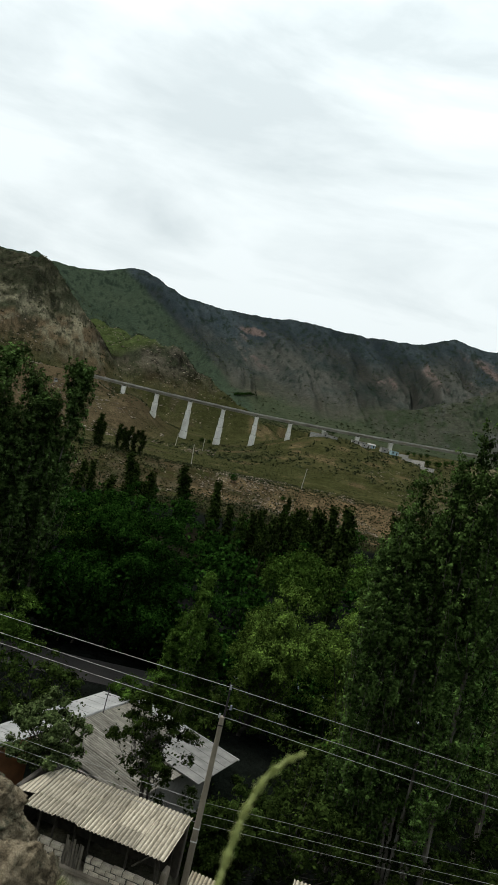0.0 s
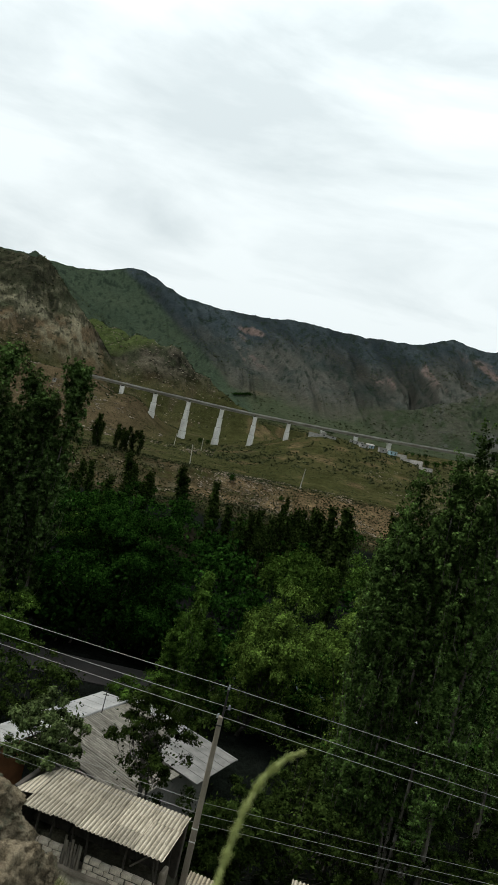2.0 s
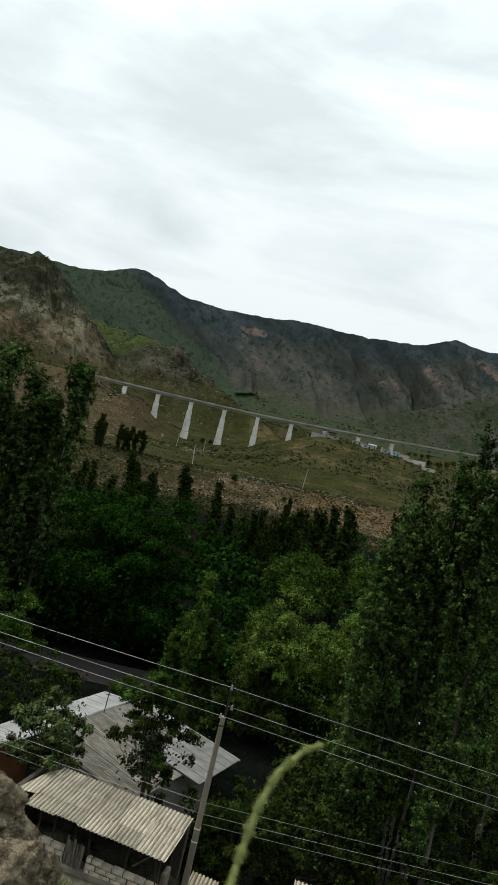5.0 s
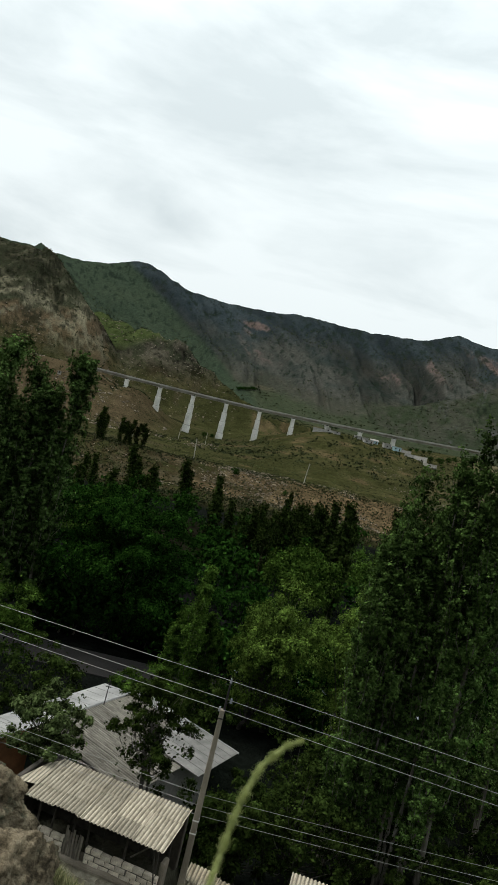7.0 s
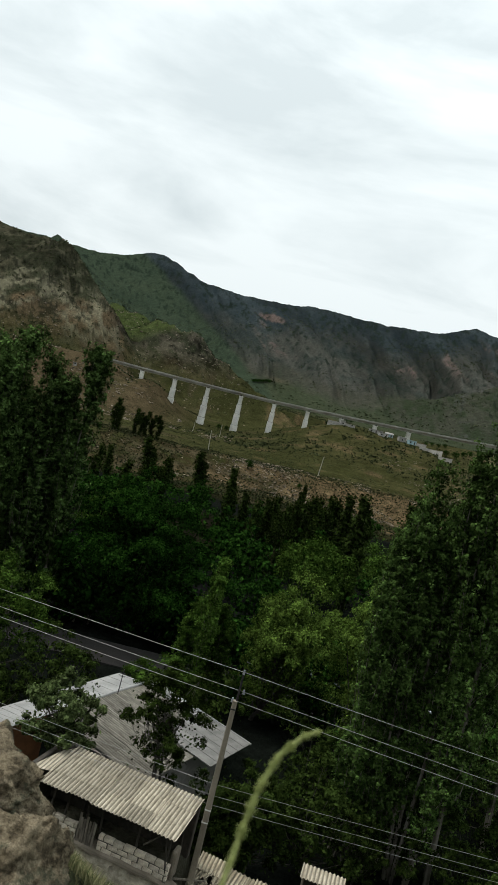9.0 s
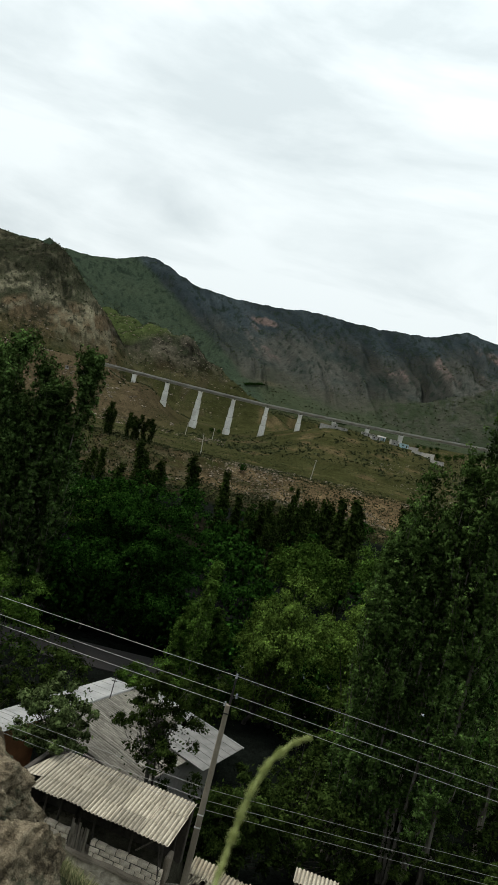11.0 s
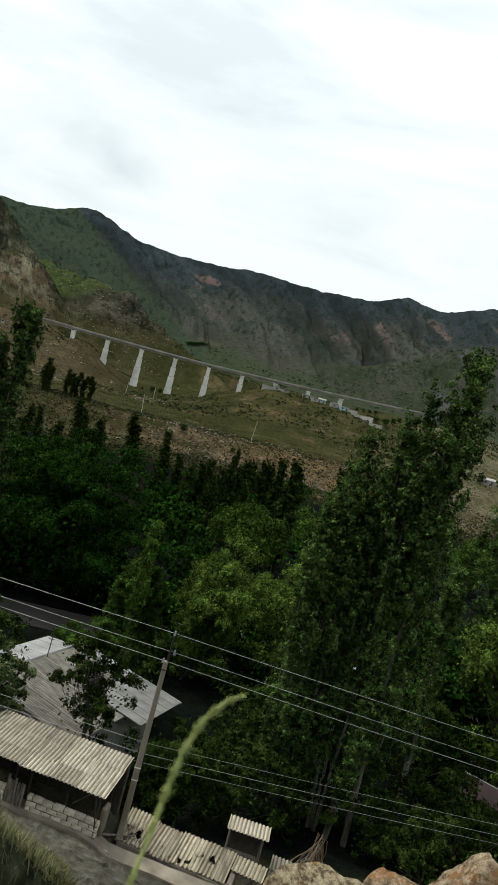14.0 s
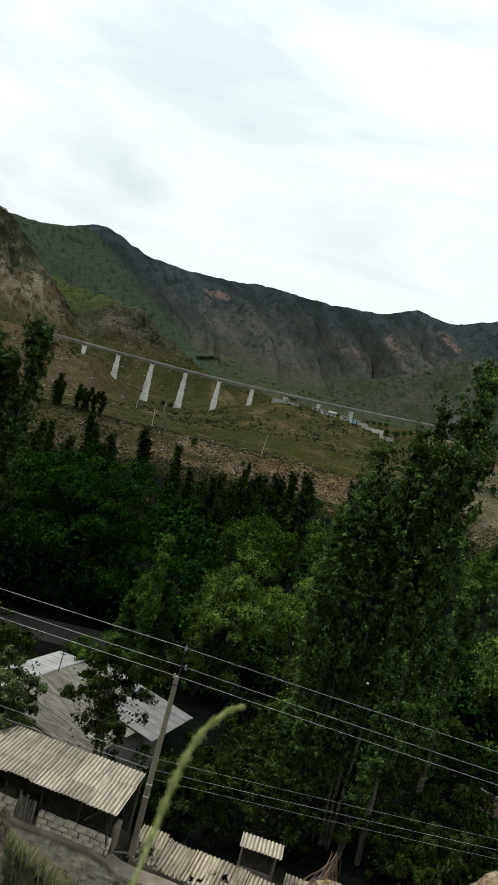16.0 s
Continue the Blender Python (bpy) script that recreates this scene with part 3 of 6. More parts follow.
    slab = ridged((a + z) * 0.030, (z - 0.6 * a) * 0.055, 5, 222)
    rock = mix(rock, col(0.42, 0.34, 0.24), step(0.58, 0.72, slab * 0.7 + 0.3 * m3) * step(0.40, 0.55, fractal(a * 0.012 + 2, z * 0.02, 3, 226)) * (0.85 - 0.6 * step(6.5, 8.5, el)))
    rock = mix(rock, col(0.036, 0.036, 0.024), step(0.52, 0.62, 0.5 * m2 + 0.5 * m3 + 0.035 * step(6.0, 9.5, el)) * 0.85)
    bed = ridged((a + 0.4 * z) * 0.022, (z + 0.25 * a + 9 * m1) * 0.085, 5, 230)
    crag = mix(col(0.020, 0.018, 0.015), col(0.175, 0.14, 0.105), step(0.48, 0.70, bed * 0.65 + 0.35 * m3))
    crag = mix(crag, col(0.075, 0.078, 0.045), step(0.55, 0.68, m2) * 0.7)
    rock = mix(rock, crag, step(712, 735, r) * step(-15.5, -13, az))
    c = mix(c, rock, hilly)
    meadow = mix(col(0.098, 0.120, 0.040), col(0.150, 0.165, 0.062), 0.5 * n2 + 0.5 * n3)
    c = mix(c, meadow, hilly * step(0.28, 0.5, bump(x, y, -180, 840, 74, 80)) * step(770, 792, r) * 0.95)
    # the far range
    f = np.clip((r - 820) / 2080, 0, 1)
    ridge = skyline(az) - el
    k1, k2, k3 = fractal(az * 0.5, el * 0.8, 5, 101), fractal(az * 2.4, el * 3.2, 4, 105), fractal(az * 6.5, el * 7.5, 3, 109)
    q = az + 1.25 * el + 0.9 * (k1 - 0.5)
    m = mix(col(0.052, 0.055, 0.050), col(0.090, 0.080, 0.071), step(0.34, 0.66, 0.6 * k1 + 0.4 * k2))
    # upper rock turned bluish: the haze of distance is put into its colour
    hazed_slate = mix(col(0.036, 0.044, 0.052), col(0.068, 0.075, 0.082), k2)
    m = mix(m, hazed_slate, step(3.4, 0.9, ridge + 2.0 * (k1 - 0.5)))
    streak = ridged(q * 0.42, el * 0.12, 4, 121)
    # relief shading put into the colour: darker between ribs, lighter along them
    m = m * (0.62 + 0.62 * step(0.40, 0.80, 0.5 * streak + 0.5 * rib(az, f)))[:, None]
    red = mix(col(0.150, 0.098, 0.090), col(0.235, 0.155, 0.142), k2)
    m = mix(m, red, step(0.62, 0.78, streak * 0.75 + 0.25 * k3) * step(0.40, 0.54, fractal(az * 0.45 + 4, el * 0.9, 3, 125)) * step(0.5, 1.1, ridge) * step(4.6, 3.2, ridge) * step(-4, -1, az))
    m = mix(m, red * 1.05, step(0.35, 0.6, bump(az, el, -1.7, 8.9, 0.9, 0.22) + 0.3 * (k2 - 0.5)))
    m = mix(m, mix(col(0.082, 0.078, 0.054), col(0.112, 0.090, 0.070), k2), step(5.9, 4.6, el + 2.4 * (k1 - 0.5)) * 0.6)
    m = mix(m, mix(col(0.060, 0.074, 0.040), col(0.088, 0.094, 0.052), k2), step(4.5, 3.5, el + 2.0 * (k1 - 0.5)) * 0.75)
    green = mix(col(0.050, 0.066, 0.046), col(0.082, 0.096, 0.060), 0.6 * k1 + 0.4 * k2)
    m = mix(m, green, step(4.5, 3.2, az + 1.48 * el + 1.2 * (k1 - 0.5)) * 0.92)
    m = mix(m, col(0.150, 0.120, 0.082), bump(az, el, -0.1, 4.15, 0.55, 0.13) * 0.8)
    dots = step(0.60, 0.68, 0.45 * k3 + 0.55 * fractal(az * 3.6, el * 3.6, 2, 130) + 0.05 * step(3.5, 0.5, ridge)) * step(4.2, 5.4, el)
    m = mix(m, col(0.026, 0.033, 0.026), dots * 0.8)
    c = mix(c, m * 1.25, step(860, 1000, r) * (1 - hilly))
    near = step(-10, 12, shoulder(x, y) + 30 - z) * step(900, 1100, r) * step(4, 8, az) * (r < 1900)
    spur_c = mix(col(0.064, 0.074, 0.044), col(0.104, 0.096, 0.072), step(0.38, 0.62, 0.5 * k1 + 0.5 * k2))
    spur_c = mix(spur_c, col(0.150, 0.132, 0.128), step(0.60, 0.74, ridged(az * 0.9, el * 0.55, 4, 240) * 0.75 + 0.25 * k3) * step(0.42, 0.55, fractal(az * 0.3, el * 0.5, 3, 241)) * step(12, 15, az) * 0.8)
    spur_c = mix(spur_c, col(0.030, 0.036, 0.026), dots * 0.8)
    c = mix(c, spur_c * 1.02, near)
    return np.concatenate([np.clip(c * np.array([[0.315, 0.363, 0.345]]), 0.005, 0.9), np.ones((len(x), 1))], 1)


def build_ground():
    bearings = np.concatenate([np.arange(-180, -30, 3.0), np.arange(-30, -25, 0.5), np.arange(-25, 31, 0.12), np.arange(31, 46, 0.5), np.arange(46, 180, 3.0)])
    reach = np.concatenate([np.geomspace(0.4, 18, 60), np.linspace(18.3, 30, 40), np.geomspace(30.6, 200, 40), np.linspace(204, 560, 100), np.linspace(563, 900, 125), np.linspace(905, 1300, 55),
                            np.geomspace(1308, 2900, 100), np.linspace(2930, 4800, 10)])
    a, r = np.meshgrid(np.radians(bearings), reach, indexing="ij")
    x, y = (r * np.sin(a)).ravel(), (r * np.cos(a)).ravel()
    z = height(x, y)
    na, nr = len(bearings), len(reach)
    i, j = np.meshgrid(np.arange(na), np.arange(nr - 1), indexing="ij")
    i2 = (i + 1) % na
    quads = np.stack([i * nr + j, i * nr + j + 1, i2 * nr + j + 1, i2 * nr + j], -1).reshape(-1, 4)[:, ::-1]
    me = bpy.data.meshes.new("ground")
    verts = np.concatenate([np.stack([x, y, z], 1), [[0, 0, at_ground(0, 0.3)]]])
    caps = [(na * nr, int(((k + 1) % na) * nr), int(k * nr)) for k in range(na)]
    nq = len(quads)
    me.vertices.add(len(verts))
    me.vertices.foreach_set("co", verts.astype(np.float32).ravel())
    me.loops.add(nq * 4 + na * 3)
    me.loops.foreach_set("vertex_index", np.concatenate([quads.ravel(), np.array(caps).ravel()]).astype(np.int32))
    me.polygons.add(nq + na)
    me.polygons.foreach_set("loop_start", np.concatenate([np.arange(nq) * 4, nq * 4 + np.arange(na) * 3]).astype(np.int32))
    me.update(calc_edges=True)
    cover = me.color_attributes.new("cover", "FLOAT_COLOR", "POINT")
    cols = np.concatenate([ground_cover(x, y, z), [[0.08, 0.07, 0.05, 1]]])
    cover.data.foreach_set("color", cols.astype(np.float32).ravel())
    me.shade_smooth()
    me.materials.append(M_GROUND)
    return tagged(new("ground", me), "mountain valley ground of scrub, stony soil and rock", "ground", kind="structure")


build_ground()


def strip(name, xs, line, half, lift, material, label, category, rise=None):
    """A ribbon along x whose middle lies at y = line(x)."""
    v, f = [], []
    for x in xs:
        y = line(x)
        zs = rise(x) if rise else max(at_ground(x, y + k * half) for k in (-1, -0.5, 0, 0.5, 1)) + lift
        for k in (-1, -0.4, 0.4, 1):
            v.append((x, y + k * half, zs))
            
        for k in (1, -1):
            v.append((x, y + k * half, zs - 1.2))
    for i in range(len(xs) - 1):
        for k in range(6):
            f.append((i * 6 + k, i * 6 + (k + 1) % 6, (i + 1) * 6 + (k + 1) % 6, (i + 1) * 6 + k)[::-1])
    return tagged(mesh_object(name, v, f, material), label, category, kind="structure")


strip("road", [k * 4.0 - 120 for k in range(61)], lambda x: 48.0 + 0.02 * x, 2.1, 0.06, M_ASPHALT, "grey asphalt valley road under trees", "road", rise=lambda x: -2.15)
strip("river", [k * 2.0 - 4 for k in range(83)], lambda x: 63.5 + 12 / (1 + math.exp(max(-50, min(50, (x + 4) / 2.0)))) + 0.6 * math.sin(x * 0.2), 2.0, 0.0, M_WATER, "white rushing mountain river in its bed", "river", rise=lambda x: -5.2)


# ---- the viaduct ----
SPAN, VIA_Y = 27.65, 565.0
PIERS = [-108.9 + SPAN * k for k in range(9)]


def deck_z(x):
    return EYE + 23.6 + 0.00010 * (x + 30) ** 2 + 0.018 * max(0.0, x)


def viaduct():
    ob = empty("viaduct", pose(0, VIA_Y, 0), "long pale concrete rail viaduct on tall stepped piers", "viaduct")
    posts = []
    stops = [-143.0] + PIERS + [PIERS[-1] + SPAN * k for k in range(1, 4)]
    for a, b in zip(stops, stops[1:]):
        za, zb = deck_z(a), deck_z(b)
        mid, tilt = (za + zb) / 2, Matrix.Rotation(-math.atan2(zb - za, b - a), 4, "Y")
        long = math.hypot(b - a, zb - za)
        part("girder", boxed((a + b) / 2, 0, mid - 1.25, long - 0.25, 2.6, 1.5, tilt, 0.08), M_GIRDER, ob)
        part("deck_slab", boxed((a + b) / 2, 0, mid - 0.32, long - 0.06, 5.2, 0.36, tilt, 0.05), M_GIRDER, ob)
        for side in (-1, 1):
            part("parapet", boxed((a + b) / 2, side * 2.5, mid + 0.28, long - 0.1, 0.16, 0.8, tilt), M_GIRDER, ob)
        for k in range(9):
            spot = Matrix.Translation((a + (b - a) * (k + 0.5) / 9, -2.55, za + (zb - za) * (k + 0.5) / 9 + 1.1))
            posts.append(again(posts[0], spot, ob) if posts else part("railing_post", boxed(0, 0, 0, 0.16, 0.16, 1.0), M_IRON, ob))
            posts[-1].matrix_basis = spot
    for x in PIERS:
        top, foot = deck_z(x) - 2.3, at_ground(x, VIA_Y) - 3.0
        tall = top - foot
        pier = part("pier", boxed(x, 0, top - 0.45, 3.4, 4.6, 0.9, None, 0.1), M_CONCRETE, ob, "pale concrete pier stepping out towards its foot")
        part("bearing", boxed(x, 0, top + 0.28, 2.4, 3.2, 0.56), M_IRON, pier)
        z, wide, k = top - 0.9, 3.0, 0
        while z > foot:
            h = (6.0, 7.5, 9.0, 9.0, 9.0, 9.0)[min(k, 5)]
            part("shaft", boxed(x, 0, z - h / 2, wide, wide + 1.2, h, None, 0.12), M_CONCRETE, pier)
            part("ledge", boxed(x, 0, z - h - 0.15, wide + 0.9, wide + 1.9, 0.3), M_GIRDER, pier)
            z, wide, k = z - h - 0.3, wide + 0.85, k + 1
    a = stops[0]
    bm = boxed(a - 1.5, 0, deck_z(a) - 1.6, 3.4, 5.4, 3.2, None, 0.2)
    box(bm, a + 1.2, 0, deck_z(a) - 2.6, 3.4, 5.0, 1.6, Matrix.Rotation(radians(32), 4, "Y"), 0.1)
    part("abutment", bm, M_CONCRETE, ob, "white concrete abutment dug into the slope")
    return ob


viaduct()


# ---- trees ----
def leaf_mesh(name, centres, size, rng, material, parent, droop=0.0, slim=0.55, face=None):
    """Many small four-cornered leaves, folded a little, turned about the ways that they face."""
    n = len(centres)
    nrm = rng.normal(size=(n, 3)) * (1.0 if face is None else 0.42)
    if face is not None:
        nrm += face
    nrm /= np.linalg.norm(nrm, axis=1)[:, None]
    d = rng.normal(size=(n, 3))
    d[:, 2] -= droop
    d -= (d * nrm).sum(1)[:, None] * nrm
    d /= np.linalg.norm(d, axis=1)[:, None]
    s = np.cross(nrm, d)
    ln = (size * rng.uniform(0.7, 1.35, n))[:, None]
    v = np.empty((n, 4, 3))
    v[:, 0] = centres - d * ln * 0.5
    v[:, 1] = centres + s * ln * slim * 0.5 + nrm * ln * 0.1
    v[:, 2] = centres + d * ln * 0.5
    v[:, 3] = centres - s * ln * slim * 0.5 + nrm * ln * 0.1
    me = bpy.data.meshes.new(name)
    me.vertices.add(n * 4)
    me.vertices.foreach_set("co", v.astype(np.float32).ravel())
    me.loops.add(n * 4)
    me.loops.foreach_set("vertex_index", np.arange(n * 4, dtype=np.int32))
    me.polygons.add(n)
    me.polygons.foreach_set("loop_start", np.arange(n, dtype=np.int32) * 4)
    me.update(calc_edges=True)
    me.materials.append(material)
    ob = new(name, me)
    ob.parent = parent
    return ob


def poplar(seed, h, w, leaves, size, leaf, label, bark=None, bare=0.0, stems=1, blunt=0.22, twig=0.2, limbs=90, fill=3):
    """A columnar poplar: steep branches close to the stem, each set with tufts of leaves, and a leafy plume at the top."""
    rng = np.random.default_rng(seed)
    ob = empty("poplar_tree", Matrix(), label, "tree")
    v, f = [], []
    tufts, core = [], []
    for s in range(stems):
        turn = 6.283 * s / stems + rng.uniform(-0.5, 0.5)
        off = np.array([math.cos(turn), math.sin(turn)]) * (0.0 if s == 0 else w * rng.uniform(0.35, 0.6))
        hs = h * (1.0 if s == 0 else rng.uniform(0.78, 0.97))
        lean = rng.normal(size=2) * 0.006 * h
        bend = rng.normal(size=2) * 0.005 * h
        axis = lambda t: np.array([off[0] * (0.35 + 0.65 * min(1, t * 3)) + lean[0] * t * t + bend[0] * math.sin(5 * t), off[1] * (0.35 + 0.65 * min(1, t * 3)) + lean[1] * t * t + bend[1] * math.sin(4 * t), hs * t])
        stem = (0.0058 if stems == 1 else 0.0042) * h
        tube(v, f, [axis(t) for t in np.linspace(-0.02, 0.97, 13)], [stem * (1 - 0.93 * t) + 0.012 for t in np.linspace(0, 1, 13)], 7)
        for k in range(int(limbs / stems) + limbs // 4):
            t0 = bare + (0.97 - bare) * rng.random() ** 0.85
            a = rng.uniform(0, 2 * math.pi)
            wide = w * (0.62 if stems > 1 else 1.0) * (0.5 + 0.5 * min(1.0, t0 / 0.3)) * min(1.0, ((1.02 - t0) / blunt)) ** 0.62
            out = wide * rng.uniform(0.35, 1.05)
            up = min(out * rng.uniform(1.5, 3.0) + 0.5, hs * (1.02 - t0))
            p0 = axis(t0)
            p1 = p0 + [math.cos(a) * out * 0.8, math.sin(a) * out * 0.8, up * 0.42]
            p2 = p0 + [math.cos(a) * out, math.sin(a) * out, up]
            r0 = 0.0017 * h * (1.1 - t0)
            tube(v, f, [p0, p1, p2], [r0, r0 * 0.6, r0 * 0.2], 4)
            n = max(4, int(5 + 2.2 * up))
            q = rng.uniform(0.22, 1.04, n)[:, None]
            spine = (1 - q) ** 2 * p0 + 2 * q * (1 - q) * p1 + q * q * p2
            tufts.append(spine + rng.normal(size=(n, 3)) * np.array([0.17, 0.17, 0.12]) * max(0.5, w * 0.6))
            core.append(np.repeat(p0 + (spine - p0) * rng.uniform(0.1, 0.8, (n, 1)), fill, 0))
    tufts, core = np.concatenate(tufts), np.concatenate(core)
    pick = rng.integers(len(tufts), size=leaves)
    big = rng.uniform(0.6, 1.3, len(tufts))[pick][:, None]
    g = rng.normal(size=(leaves, 3))
    g /= np.linalg.norm(g, axis=1)[:, None]
    c = tufts[pick] + g * twig * big * rng.uniform(0.25, 1.0, (leaves, 1)) * np.array([1, 1, 1.25])
    axis_off = np.concatenate([tufts[pick][:, :2], np.zeros((leaves, 1))], 1)
    axis_off /= np.linalg.norm(axis_off, axis=1)[:, None] + 0.2 * w
    face = g * 0.8 + axis_off * 0.55 + np.array([0, 0, 0.3])
    # larger leaves added deep inside block light and close the crown
    core = core + rng.normal(size=core.shape) * 0.10 * w
    sizes = np.concatenate([np.full(leaves, size), np.full(len(core), size * 1.4)])
    face = np.concatenate([face, rng.normal(size=core.shape)])
    mesh_object("trunk", v, f, bark or M_BARK, ob, "grey trunk with steep limbs")
    leaf_mesh("crown", np.concatenate([c, core]), sizes, rng, leaf, ob, 0.5, 0.62, face)
    return ob


def broad(seed, h, w, leaves, size, leaf, label, name="broadleaf_tree", bark=None, clumps=70, low=0.25, trunk=0.018, droop=0.5, flat=0.6, open_=0.0, stems=1, limbs=26, sprays=16, lump=(0.13, 0.30), inner=40):
    """A round-headed tree: limbs to many clumps, each of them a head of leafy sprays, with gaps between them."""
    rng = np.random.default_rng(seed)
    ob = empty(name, Matrix(), label, "tree")
    v, f, cs, rs = [], [], [], []
    heart = np.array([0, 0, h * (low + 1) / 2])
    half = np.array([w, w, h * (1 - low) / 2])
    for k in range(clumps):
        d = rng.normal(size=3)
        d /= np.linalg.norm(d)
        d[2] = abs(d[2]) if rng.random() < 0.35 else d[2]
        q = rng.uniform(0.62, 0.97) if k % 4 else rng.uniform(0.15, 0.6)
        cs.append(heart + d * half * q * (1 + 0.10 * rng.normal()))
        rs.append(w * rng.uniform(*lump))
    for s in range(stems):
        off = np.array([*rng.normal(size=2) * (0 if stems == 1 else w * 0.12), 0])
        fork = np.array([*rng.normal(size=2) * w * 0.10, h * (low + 0.12) + h * 0.08 * s]) + off
        tube(v, f, [off + [0, 0, -0.3], off * 1.1 + (fork - off) * 0.5 + [0.05 * w, 0, 0], fork], [trunk * h * 1.25, trunk * h, trunk * h * 0.75], 8)
        for k in range(limbs // stems):
            c = cs[int(rng.integers(len(cs)))]
            m = fork * 0.5 + c * 0.5 + np.array([*rng.normal(size=2) * w * 0.08, -0.05 * h])
            tube(v, f, [fork, m, c], [trunk * h * 0.5, trunk * h * 0.28, trunk * h * 0.08], 5)
    cs, rs = np.array(cs), np.array(rs)
    # sprays over the upper and outer side of each clump
    g = rng.normal(size=(len(cs) * sprays, 3))
    away = cs - heart
    away /= np.linalg.norm(away, axis=1)[:, None] + 1e-6
    g = g / np.linalg.norm(g, axis=1)[:, None] + np.repeat(away, sprays, 0) * 0.5 + np.array([0, 0, 0.6])
    g /= np.linalg.norm(g, axis=1)[:, None]
    rr = np.repeat(rs, sprays)[:, None]
    tips = np.repeat(cs, sprays, 0) + g * rr * rng.uniform(0.65 - 0.4 * open_, 1.12, (len(g), 1)) * np.array([1, 1, flat])
    pick = rng.choice(len(tips), leaves, p=(rr[:, 0] ** 2) / (rr ** 2).sum())
    o = rng.normal(size=(leaves, 3))
    o /= np.linalg.norm(o, axis=1)[:, None]
    c = tips[pick] + o * rr[pick] * 0.36 * rng.uniform(0.2, 1.0, (leaves, 1)) * np.array([1, 1, 0.75 + 0.5 * droop])
    face = g[pick] * 0.8 + o * 0.6 + np.array([0, 0, 0.25])
    sizes = np.full(leaves, size)
    if open_ < 0.9:
        # larger leaves added inside each clump and at the heart block light, closing the crown
        k, heart_n = inner, 3000 if w > 6 else 500
        core = np.repeat(cs, k, 0) + rng.normal(size=(len(cs) * k, 3)) * np.repeat(rs, k)[:, None] * np.array([0.34, 0.34, 0.24])
        heart_l = heart + rng.normal(size=(heart_n, 3)) * half * 0.36
        c = np.concatenate([c, core, heart_l])
        sizes = np.concatenate([sizes, np.full(len(core), size * 1.35), np.full(heart_n, size * 1.6)])
        face = np.concatenate([face, rng.normal(size=(len(core) + heart_n, 3)) + np.array([0, 0, 0.8])])
    ok = c[:, 2] > 0.02 * h
    mesh_object("trunk", v, f, bark or M_DARKBARK, ob, "dark trunk and limbs")
    leaf_mesh("crown", c[ok], sizes[ok], rng, leaf, ob, droop, 0.58, face[ok])
    return ob


def plant(ob, x, y, turn=0.0, size=1.0, dz=0.0):
    ob.matrix_basis = pose(x, y, at_ground(x, y) - 0.15 + dz, 0, 0, turn) @ Matrix.Diagonal((size, size, size, 1))
    return ob


def more(ob, x, y, turn=0.0, size=1.0, tall=1.0, dz=0.0):
    o = copy_thing(ob, Matrix())
    o.matrix_basis = pose(x, y, at_ground(x, y) - 0.15 + dz, 0, 0, turn) @ Matrix.Diagonal((size, size, size * tall, 1))
    return o


# poplars beside the sheds
pop_a = plant(poplar(1, 22.3, 1.15, 21000, 0.135, L_POPLAR, "tall leafy green poplar with a slim swaying top", bare=0.13), 11.1, 29.0, 10)
pop_b = plant(poplar(2, 20.3, 1.25, 19000, 0.135, L_POPLAR, "tall green poplar with pale bare stems showing", bare=0.14, stems=3), 9.75, 29.9, 80)
pop_c = plant(poplar(3, 18.5, 1.6, 23000, 0.135, L_POPLAR, "broad leafy poplar in a close group", bare=0.06, stems=3), 9.33, 31.0, 200)
for src, x, y, t, s, tl in ((pop_c, 8.2, 31.5, 60, 0.95, 1.03), (pop_c, 7.3, 30.5, 150, 0.85, 1.06), (pop_c, 8.7, 30.2, 120, 0.85, 1.06), (pop_a, 11.6, 30.6, 120, 1.0, 0.86), (pop_a, 7.1, 30.3, 240, 0.8, 0.80), (pop_b, 7.9, 30.0, 310, 0.85, 0.9),
                            (pop_c, 12.4, 32.5, 240, 0.95, 0.82), (pop_a, 10.5, 30.4, 300, 0.9, 0.84), (pop_c, 21.6, 42.5, 300, 1.1, 0.95), (pop_b, 15.3, 34.0, 20, 0.8, 0.85), (pop_b, 10.2, 29.2, 215, 0.75, 0.8), (pop_c, 14.2, 38.0, 75, 0.8, 0.8)):
    more(src, x, y, t, s, tl)
# dark poplars across the road
dark_a = plant(poplar(5, 20.7, 2.7, 22000, 0.22, L_DARKPOPLAR, "tall dark green poplar beside the valley road", stems=3, twig=0.34), -18.4, 51.8, 0)
dark_b = plant(poplar(6, 20.4, 1.5, 13000, 0.21, L_DARKPOPLAR, "slender dark poplar beside the valley road"), -13.4, 51.2, 40)
for src, x, y, t, s, tl in ((dark_a, -21.5, 53.0, 100, 1.0, 0.96), (dark_a, -16.8, 52.4, 160, 0.85, 1.1), (dark_b, -16.4, 54.5, 200, 0.95, 0.85), (dark_a, -24.5, 50.5, 220, 1.0, 0.9), (dark_a, -19.6, 50.0, 280, 0.9, 0.93), (dark_a, -22.8, 52.0, 20, 0.9, 1.0), (dark_b, -15.3, 50.8, 130, 1.1, 0.78), (dark_b, -14.1, 52.9, 300, 0.9, 0.8)):
    more(src, x, y, t, s, tl)
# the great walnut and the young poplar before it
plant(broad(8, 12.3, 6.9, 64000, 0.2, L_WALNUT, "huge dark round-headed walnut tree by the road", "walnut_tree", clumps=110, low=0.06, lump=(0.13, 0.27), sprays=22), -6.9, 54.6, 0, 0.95)
